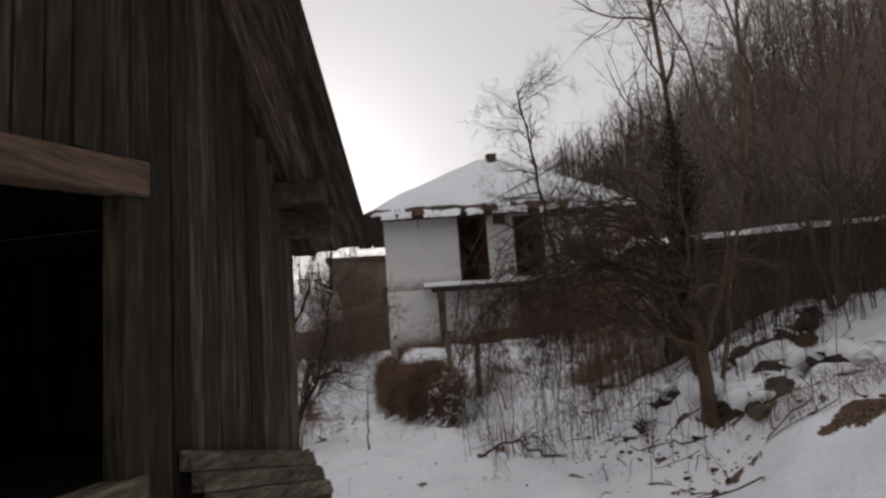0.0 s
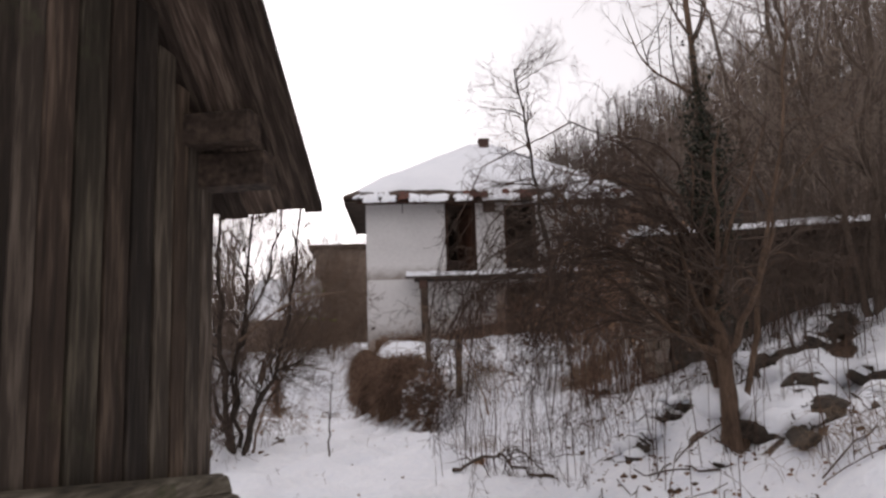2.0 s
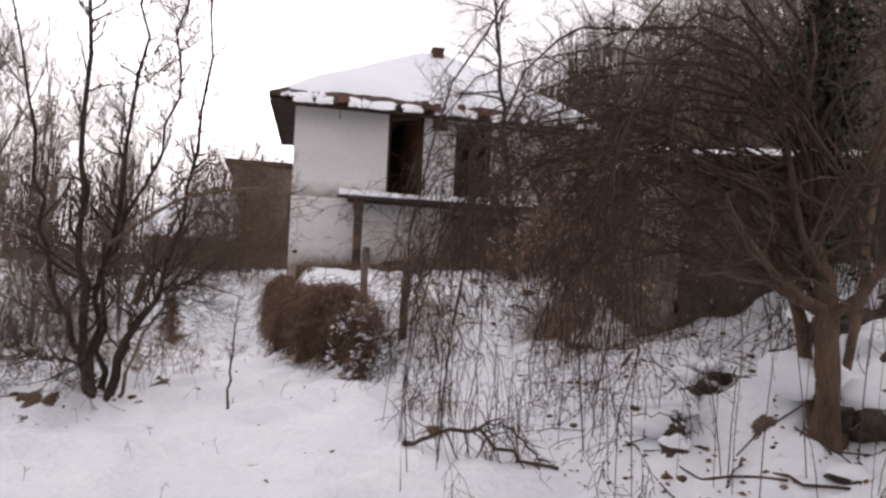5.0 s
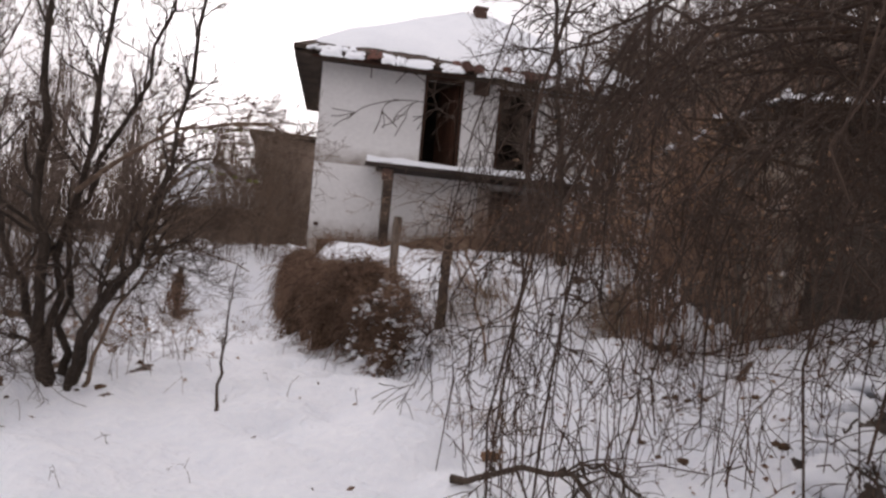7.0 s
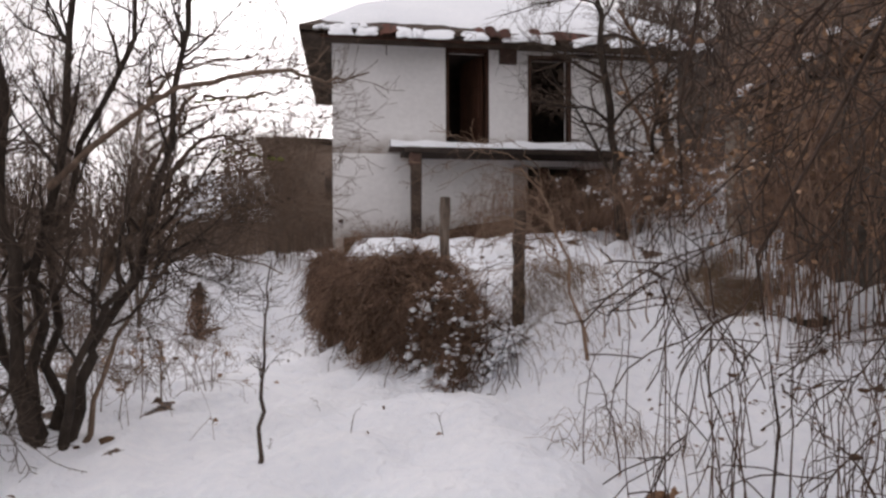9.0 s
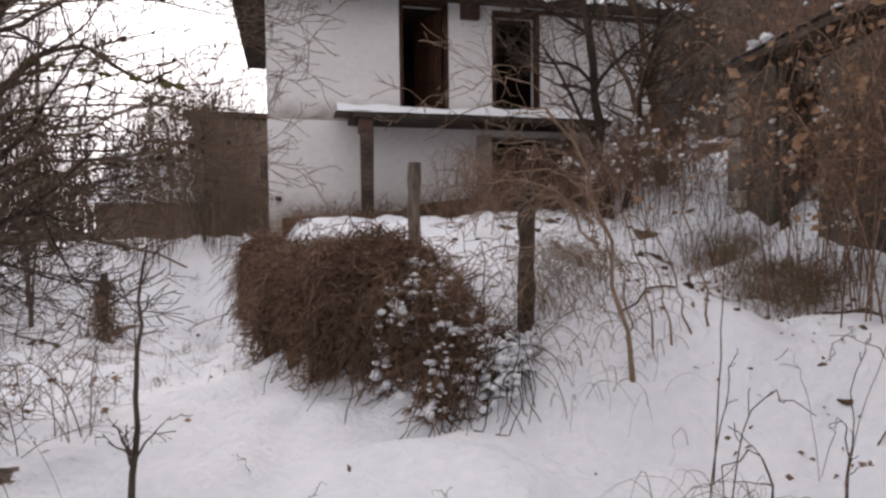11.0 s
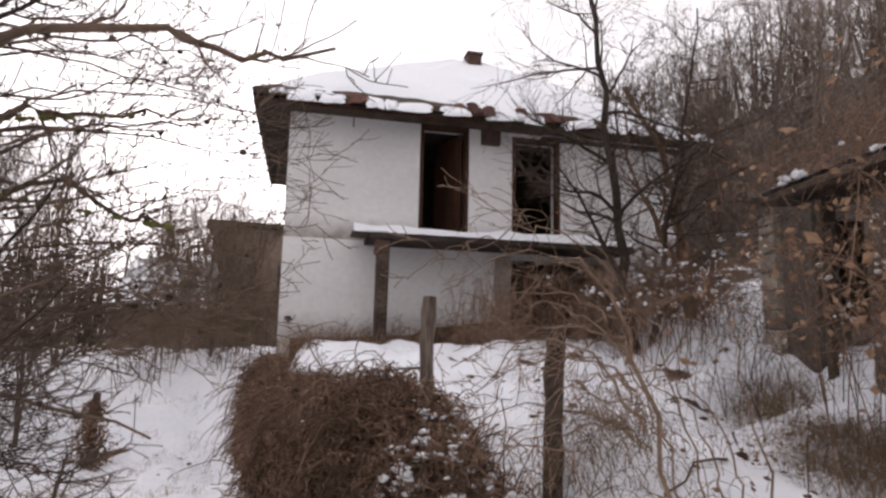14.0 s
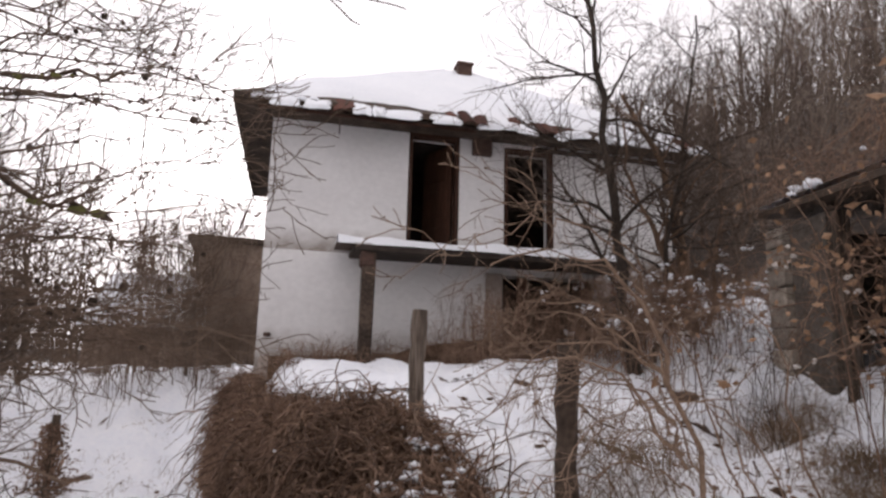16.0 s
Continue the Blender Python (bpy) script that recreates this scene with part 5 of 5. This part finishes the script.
bare_tree("walnut_tree", [upright(3.35, 15.2, 6.6, 0.075, -0.9, 0.08, 1), upright(3.6, 15.3, 5.0, 0.04, 0.8, 0.1, 2)], "dark bare tree before the house wall", limbs=(24, 2.1, 62, 0.0), boughs=(9, 0.95, 52, 0.02), sprays=(7, 0.42, 50, 0.0), seed=15, limb_start=0.2, least=0.0026, bark=DARK_BARK, sway=0.03)
split_stems = [([(4.36, 15.5, gz(4.36, 15.5) - 0.15), (4.34, 15.5, 1.5), (4.28, 15.5, 2.3), (4.18, 15.5, 2.85), (4.08, 15.5, 3.4), (3.75, 15.45, 4.0), (3.35, 15.4, 4.6)], 0.095),
               ([(4.36, 15.5, 1.3), (4.1, 15.5, 2.2), (3.75, 15.45, 2.8), (3.45, 15.4, 3.4), (3.35, 15.4, 4.3)], 0.05),
               ([(4.4, 15.55, 0.6), (4.75, 15.6, 2.0), (5.05, 15.7, 3.5), (5.1, 15.8, 5.0)], 0.04)]
bare_tree("split_tree", split_stems, "tan-barked broken tree by the outbuilding", bark=TAN_BARK, limbs=(10, 1.3, 56, 0.02), boughs=(7, 0.75, 50, 0.02), sprays=(5, 0.35, 50, 0.0), seed=16, least=0.0024)
tree_rng = np.random.default_rng(30)
FAR_BARK = material("far_bark", [(0.06, 0.045, 0.035), (0.17, 0.13, 0.1)], (6, 6, 2), 0.9, 0.5)
proto = []
for k in range(4):
    h = (6.5, 7.5, 5.5, 8.5)[k]
    g = np.random.default_rng(40 + k)
    stem = lambda lean, r, f: ([(0, 0, -0.3), (lean * 0.2, g.normal(0, 0.1), h * 0.25 * f), (lean * 0.6, g.normal(0, 0.2), h * 0.6 * f), (lean, g.normal(0, 0.3), h * f)], r)
    proto.append(bare_tree("bare_tree", [stem(0.3, 0.055, 1.0), stem(-1.5, 0.036, 0.9), stem(1.7, 0.034, 0.85), stem(0.9, 0.03, 0.8)], "tall bare deciduous tree in winter", group="bare trees", bark=FAR_BARK, twig=FAR_TWIG, limbs=(12, 2.0, 38, 0.13), boughs=(6, 1.0, 36, 0.1), sprays=(5, 0.5, 36, 0.07), seed=50 + k, least=0.003, limb_start=0.2, m=pose(*((5.0, 7.6, gz(5.0, 7.6)), (4.9, 9.0, gz(4.9, 9.0)), (-6.5, 13.5, gz(-6.5, 13.5)), (-8.5, 17, gz(-8.5, 17)))[k])))
for x, y, s in ((6.3, 5.8, 0.9), (7.5, 9.5, 1.0), (7.6, 17.5, 1.0), (9.5, 14, 1.1), (8.8, 7.2, 1.0), (11, 18, 1.1), (10.5, 22, 1.2),
                (-6.0, 22, 0.9), (-5, 29, 0.9), (-9.2, 19.2, 0.8), (-6.4, 17.4, 0.6), (-12, 31, 1.1), (-15, 18, 1.0), (-4.0, 33, 0.8), (-18, 30, 1.2), (-3.5, 24, 0.6), (-10, 14, 0.9), (-11, 18, 1.0), (-16, 24, 1.1),
                (-5.0, 18.2, 0.55), (-2.9, 21.6, 0.5), (-3.2, 26.5, 0.7), (-12, 16, 0.9), (-9, 23.5, 0.9), (-8, 26, 1.0), (-6.8, 11.4, 0.65)):
    k = int(tree_rng.integers(0, 4))
    copy_thing(proto[k], pose(x, y, gz(x, y), 0, 0, float(tree_rng.uniform(0, 360))) @ Matrix.Diagonal((s, s, s, 1)))

# woods on the hill and round the meadow
def woods(name, label, pts, hgt, seed, per=28):
    rng = np.random.default_rng(seed)
    n = len(pts)
    z = ground_height(pts[:, 0], pts[:, 1])
    k = 4
    top = np.stack([pts[:, 0] + rng.normal(0, 0.5, n), pts[:, 1] + rng.normal(0, 0.5, n), z + hgt], axis=-1)
    low = np.stack([pts[:, 0], pts[:, 1], z - 0.3], axis=-1)
    f = np.linspace(0, 1, k)[None, :, None]
    p = low[:, None] * (1 - f) + top[:, None] * f + rng.normal(0, 0.12, (n, k, 3))
    r = np.full((n, 1), 0.08) * np.linspace(1, 0.25, k)[None]
    v1, f1 = tubes(p, r, 4)
    q, s = sprout(p, r, per, 2.2, 48, 0.1, 0.25, 4, 0.12, 0.5, 0.3, rng)
    v2, f2 = tubes(q, np.maximum(s, 0.014), 3)
    me = arrays(name, np.concatenate([v1, v2]), np.concatenate([f1, f2 + len(v1)]), TWIG)
    return tagged(new(name, me), label, "woods", kind="stuff")


hill_rng = np.random.default_rng(60)
n = 1000
hx, hy = hill_rng.uniform(8, 75, 9000), hill_rng.uniform(2, 110, 9000)
keep = np.flatnonzero((0.8 * hx + 0.2 * hy > 13) & (0.8 * hx + 0.2 * hy < 62))[:n]
woods("hill_woods", "leafless brown woods covering the hillside", np.stack([hx[keep], hy[keep]], axis=-1), hill_rng.uniform(4, 8, len(keep)), 61)
lx, ly = hill_rng.uniform(-45, 6, 260), hill_rng.uniform(42, 75, 260)
woods("meadow_woods", "line of leafless trees beyond the meadow", np.stack([lx, ly], axis=-1), hill_rng.uniform(5, 9, 260), 62)

# dead growth hanging over the outbuilding's edge
def on_outbuilding(x, y, z):
    m = pose(3.0, 9.4, 0, 0, 0, -17)
    return np.array([list(m @ Vector(p)) for p in zip(x, y, z)])


hr = np.random.default_rng(90)
n = 90
roots = on_outbuilding(hr.uniform(-0.05, 0.6, n), hr.uniform(-0.3, 5.0, n), np.full(n, 2.5))
roots[:, 2] += 0.07 * (roots[:, 1] - 9)
cane_clump("roof_creeper", "dead creeper hanging from the outbuilding's roof", roots, hr.uniform(0.15, 0.7, n), hr.uniform(0.3, 0.9, n), VINE, 91, side=(12, 0.35, 55), radius=0.005, sag=1.8, category="creeper", away=(190, 60))
pts = roots[hr.integers(0, n, 60)] + hr.normal(0, 0.12, (60, 3)) * np.array([1, 1, 0.4])
tagged(new("creeper_snow", arrays("creeper_snow", *lump(pts, 0.05, hr), SNOW)), "clumps of snow caught in the dead creeper", "snow", kind="stuff")

# boulders and stumps with snow on them
def boulder(x, y, r, squash, mat, seed, label, name="boulder", sink=0.35):
    g = np.random.default_rng(seed)
    bm = bmesh.new()
    bmesh.ops.create_icosphere(bm, subdivisions=3, radius=1)
    cap = bmesh.new()
    for v in bm.verts:
        n1 = noise.noise(v.co * 1.3 + Vector((seed, 0, 0))) * 0.55 + noise.noise(v.co * 3.1 + Vector((0, seed, 0))) * 0.3 + noise.noise(v.co * 7 + Vector((0, seed, 3))) * 0.1
        v.co = Vector((v.co.x * r * (1 + n1), v.co.y * r * (1 + n1) * 0.8, v.co.z * r * squash * (1 + n1)))
    cap = bm.copy()
    ob = thing(name, label, name, pose(x, y, gz(x, y) - r * squash * 0.12, 0, 0, float(g.uniform(0, 360))))
    part("rock" if mat is STONE or mat is DARK_ROCK else "clod", bm, mat, ob, smooth=True)
    drop = [v for v in cap.verts if v.co.z < r * squash * (0.2 + 0.5 * noise.noise(v.co * 4 + Vector((seed, 1, 0))))]
    bmesh.ops.delete(cap, geom=drop, context="VERTS")
    for v in cap.verts:
        v.co *= 1.05
        v.co.z += 0.02
    part("snow_cap", cap, SNOW, ob, "rounded cap of snow", smooth=True)
    return ob


DARK_ROCK = material("wet_rock", [(0.018, 0.014, 0.011), (0.11, 0.088, 0.07)], (5, 5, 5), 0.8, 0.8, 6)
for k, (x, y, r, s) in enumerate(((4.0, 6.2, 0.3, 0.6), (2.6, 10.2, 0.16, 0.6), (1.9, 6.9, 0.12, 0.6), (2.15, 7.6, 0.14, 0.6), (2.3, 5.95, 0.1, 0.6))):
    boulder(x, y, r, s, DARK_ROCK, 100 + k, "dark wet rock with a cap of snow")
boulder(-3.3, 17.0, 0.2, 0.8, DARK_ROCK, 120, "mossy stone at the edge of the meadow")

def blobs(points, sizes, rng, squash):
    """Uneven rounded masses, finely enough divided to look soft."""
    bm = bmesh.new()
    bmesh.ops.create_icosphere(bm, subdivisions=3, radius=1)
    v = np.array([x.co for x in bm.verts])
    f = np.array([[y.index for y in x.verts] for x in bm.faces])
    bm.free()
    out = []
    for p, size in zip(points, sizes):
        o = rng.uniform(0, 30, 3)
        n1 = value_noise(v[:, 0] + o[0], v[:, 1] + v[:, 2] * 0.7 + o[1], 0.55) - 0.5 + 0.5 * (value_noise(v[:, 0] + o[2], v[:, 2] + v[:, 1] * 0.6, 0.25) - 0.5)
        out.append((v * (1 + 0.7 * n1)[:, None] * size * np.array([1, 1, squash]) + p, f))
    return joined(*out)


def ledge(label, line, tall, seed):
    """A broken lip of dark earth and roots along a line on the slope, with soft snow lying over it."""
    g = np.random.default_rng(seed)
    ob = thing("earth_ledge", label, "bank")
    n = 16
    p = bend([(x, y, 0) for x, y in line], n) + g.normal(0, 0.03, (n, 3))
    p[:, 2] = ground_height(p[:, 0], p[:, 1]) + tall * g.uniform(0.15, 0.5, n)
    tagged(child("earth_face", arrays("earth_face", *blobs(p, tall * g.uniform(0.35, 0.75, n), g, 0.7), DARK_ROCK), ob, "dark wet earth and rotten wood"), kind="stuff")
    q = p[g.random(n) < 0.85] + np.array([0.05, 0.16, 0.0])
    q += g.normal(0, 0.04, q.shape)
    q[:, 2] = ground_height(q[:, 0], q[:, 1]) + tall * g.uniform(0.3, 0.75, len(q))
    tagged(child("snow_shelf", arrays("snow_shelf", *blobs(q, tall * g.uniform(0.55, 1.15, len(q)), g, 0.55), SNOW), ob, "soft snow lying over the lip"), kind="stuff")
    m = 40
    root = p[g.integers(0, n, m)] + g.normal(0, 0.05, (m, 3)) + np.array([0, -0.05, 0.08])
    a = np.linspace(0, 1, 6)[None, :, None]
    end = np.stack([g.normal(0, 0.12, m), g.uniform(-0.2, 0.02, m), g.uniform(-0.22, 0.05, m)], axis=-1)
    rp = root[:, None] + end[:, None] * a + g.normal(0, 0.012, (m, 6, 3))
    tagged(child("root_tangle", arrays("root_tangle", *tubes(rp, np.full((m, 6), 0.005) * g.uniform(0.4, 1.5, (m, 1)), 4), BARK), ob, "bare roots and sticks at the lip"), kind="stuff")
    return ob


ledge("broken lip of dark earth with roots and snow beside a tree", [(2.75, 6.6), (2.95, 6.5), (3.3, 6.6), (3.75, 6.75)], 0.3, 7)
ledge("broken lip of dark earth under soft thick snow", [(2.45, 5.35), (2.8, 5.4), (3.15, 5.5), (3.6, 5.45)], 0.2, 13)
ledge("low lip of dark earth higher on the slope", [(3.6, 7.6), (4.0, 7.5), (4.6, 7.6)], 0.25, 19)
ledge("low lip of dark earth among brambles", [(2.0, 7.2), (2.3, 7.5), (2.7, 7.7)], 0.14, 23)

# stump wrapped in dead creeper at the meadow's edge
st = thing("creeper_stump", "short post wrapped in dry brown creeper", "stump")
sz2 = gz(-3.6, 17.0)
child("stake", arrays("stake", *tubes(np.linspace((-3.6, 17.0, sz2 - 0.1), (-3.58, 17.0, sz2 + 1.0), 6)[None], np.full((1, 6), 0.05), 7), BARK), st)
up = hr.uniform(0, 0.9, 2600)
pts = np.stack([-3.6 + hr.normal(0, 0.14, 2600) * (1.1 - 0.8 * up), 17.0 + hr.normal(0, 0.14, 2600) * (1.1 - 0.8 * up), sz2 + up], axis=-1)
tagged(child("creeper", arrays("creeper", *leaves(pts, 0.024, hr), VINE, False), st, "dry brown creeper leaves"), kind="stuff")

# dry stalks, grass and dead leaves
roots = rooted(22, 0.6, 2.6, 8.2, 9.8, hr)
cane_clump("dry_stalks", "dry upright stalks in the snow", roots, hr.uniform(0.35, 0.95, 22), hr.uniform(0.02, 0.25, 22), CANE, 92, side=(2, 0.1, 35), radius=0.0035, sag=-0.4, category="stalks", wobble=0.012)
roots = rooted(45, 1.4, 3.4, 4.4, 7.2, hr)
cane_clump("dry_stalks", "dry upright stalks on the bank", roots, hr.uniform(0.3, 1.2, 45), hr.uniform(0.05, 0.4, 45), CANE, 93, side=(3, 0.15, 35), radius=0.0035, sag=-0.2, category="stalks", wobble=0.01)
roots = rooted(60, -5.5, 0.4, 6.5, 14.0, hr)
cane_clump("dry_stalks", "short dead weed stalks poking through the snow", roots, hr.uniform(0.05, 0.2, 60), hr.uniform(0.02, 0.1, 60), CANE, 94, side=(2, 0.05, 40), radius=0.0025, sag=0.2, category="stalks", wobble=0.01)
for k, (x, y, n, h) in enumerate(((2.75, 11.25, 320, 0.28), (3.0, 11.7, 320, 0.28), (3.5, 12.9, 260, 0.26), (3.85, 13.5, 240, 0.26), (2.5, 11.0, 160, 0.24), (3.7, 13.2, 120, 0.25), (2.95, 11.4, 120, 0.22), (2.1, 13.4, 70, 0.2), (0.9, 11.15, 300, 0.28), (0.95, 10.75, 120, 0.2), (0.75, 9.3, 60, 0.25), (-3.0, 11.6, 60, 0.2), (-3.7, 13.0, 60, 0.2), (-2.9, 14.6, 50, 0.2), (-4.4, 12.2, 60, 0.2), (-3.1, 16.2, 60, 0.2), (3.3, 4.9, 120, 0.2), (2.6, 5.0, 80, 0.2))):
    x0 = hr.normal(x, 0.22, n)
    y0 = hr.normal(y, 0.18, n)
    roots = np.stack([x0, y0, ground_height(x0, y0)], axis=-1)
    ob, _ = cane_clump("grass_tuft", "flattened tuft of dry yellow-brown grass", roots, hr.uniform(0.1, h, n), hr.uniform(0.15, 0.45, n), STRAW, 95 + k, side=None, radius=0.0022, sag=1.0, category="grass", wobble=0.01, away=(215, 50))
tuft_n = 300
tx, ty = hr.uniform(-6.5, -1.7, tuft_n), hr.uniform(10.6, 19.5, tuft_n)
tx, ty = np.repeat(tx, 7) + hr.normal(0, 0.09, 7 * tuft_n), np.repeat(ty, 7) + hr.normal(0, 0.09, 7 * tuft_n)
cane_clump("meadow_tufts", "small dead tufts poking through the meadow's snow", np.stack([tx, ty, ground_height(tx, ty) - 0.01], axis=-1), hr.uniform(0.02, 0.14, len(tx)), hr.uniform(0.02, 0.14, len(tx)), STRAW, 130, side=None, radius=0.0022, sag=0.7, category="grass", wobble=0.012)
fallen = np.concatenate([np.stack([hr.uniform(-3, 3.2, 70), hr.uniform(4.5, 13, 70), np.zeros(70)], axis=-1), np.stack([hr.uniform(1.2, 3.5, 900), hr.uniform(4.5, 13, 900), np.zeros(900)], axis=-1)])
fallen[:, 2] = ground_height(fallen[:, 0], fallen[:, 1]) + 0.008
tagged(new("fallen_leaves", arrays("fallen_leaves", *leaves(fallen, 0.022, hr, 0.8), VINE, False)), "scattered dead leaves and bits on the snow", "leaves", kind="stuff")
pts = np.array([[0.6, 8.55, gz(0.6, 8.55) + 0.03]]) + hr.normal(0, 0.03, (30, 3)) * np.array([1, 1, 0.5])
tagged(new("leaf_clump", arrays("leaf_clump", *leaves(pts, 0.035, hr), DEAD_LEAF, False)), "clump of orange-brown dead leaves on the snow", "leaves", kind="stuff")
# shrub that kept its leaves, on the bank before the outbuilding
for cx, cy, n, seed in ((2.6, 10.5, 30, 140), (3.3, 11.5, 30, 141), (2.35, 9.75, 46, 142), (2.9, 9.3, 46, 143)):
    x0, y0 = hr.normal(cx, 0.2, n), hr.normal(cy, 0.25, n)
    roots = np.stack([x0, y0, ground_height(x0, y0)], axis=-1)
    ob, p = cane_clump("leafy_shrub", "brown shrub with pale dead leaves still on it", roots, hr.uniform(1.0, 2.4, n), hr.uniform(0.5, 1.5, n), VINE, seed, side=(16, 0.4, 50), radius=0.006, sag=0.45, category="shrub")
    q = p[hr.integers(0, n, 420), hr.integers(5, 14, 420)] + hr.normal(0, 0.13, (420, 3))
    tagged(new("clinging_leaves", arrays("clinging_leaves", *leaves(q, 0.03, hr), DEAD_LEAF, False)), "pale brown dead leaves clinging to a shrub", "leaves", kind="stuff")

# pale seed heads and snow caught in the bushes
pts = np.concatenate([np.stack([hr.normal(2.9, 0.35, 18), hr.normal(11.2, 0.6, 18), hr.uniform(0.6, 1.9, 18)], axis=-1), np.stack([hr.normal(3.5, 0.4, 14), hr.normal(14.2, 0.7, 14), hr.uniform(0.8, 2.0, 14)], axis=-1)])
pts = np.repeat(pts, 5, axis=0) + hr.normal(0, 0.05, (len(pts) * 5, 3))
SEED_DOWN = material("seed_down", [(0.42, 0.38, 0.34), (0.68, 0.64, 0.6)], (9, 9, 9), 0.95, 0.4)
tagged(new("seed_heads", arrays("seed_heads", *lump(pts, 0.018, hr, squash=0.8), SEED_DOWN)), "pale fluffy seed heads of climbing plants", "seed heads", kind="stuff")
# debris on the bank: clods, bits of wood, dead leaves under the bushes
pts = np.concatenate([rooted(90, 1.7, 4.6, 4.5, 10.5, hr, 0.0), rooted(60, 0.6, 3.6, 10.5, 15.5, hr, 0.0), rooted(110, -6.0, -2.0, 9.5, 18.0, hr, 0.0)])
tagged(new("bank_debris", arrays("bank_debris", *lump(pts, 0.03, hr, squash=0.6), LITTER)), "dark clods and bits of dead wood on the snow", "debris", kind="stuff")
def lying_sticks(n, x0, x1, y0, y1, rng):
    p0 = rooted(n, x0, x1, y0, y1, rng, -0.015)
    a, l = rng.uniform(0, 2 * np.pi, n), rng.uniform(0.15, 0.7, n)
    t = np.linspace(0, 1, 5)
    p = np.stack([p0[:, :1] + np.cos(a)[:, None] * l[:, None] * t, p0[:, 1:2] + np.sin(a)[:, None] * l[:, None] * t, np.zeros((n, 5))], axis=-1) + rng.normal(0, 0.012, (n, 5, 3))
    p[..., 2] += ground_height(p[..., 0], p[..., 1]) + 0.015
    return tubes(p, np.full((n, 5), 1) * rng.uniform(0.003, 0.009, (n, 1)), 4)
tagged(new("lying_sticks", arrays("lying_sticks", *joined(lying_sticks(90, 1.2, 4.4, 4.2, 10.5, hr), lying_sticks(24, 0.3, 3.6, 10.5, 15.5, hr)), TWIG)), "dead sticks lying in the snow", "sticks", kind="stuff")
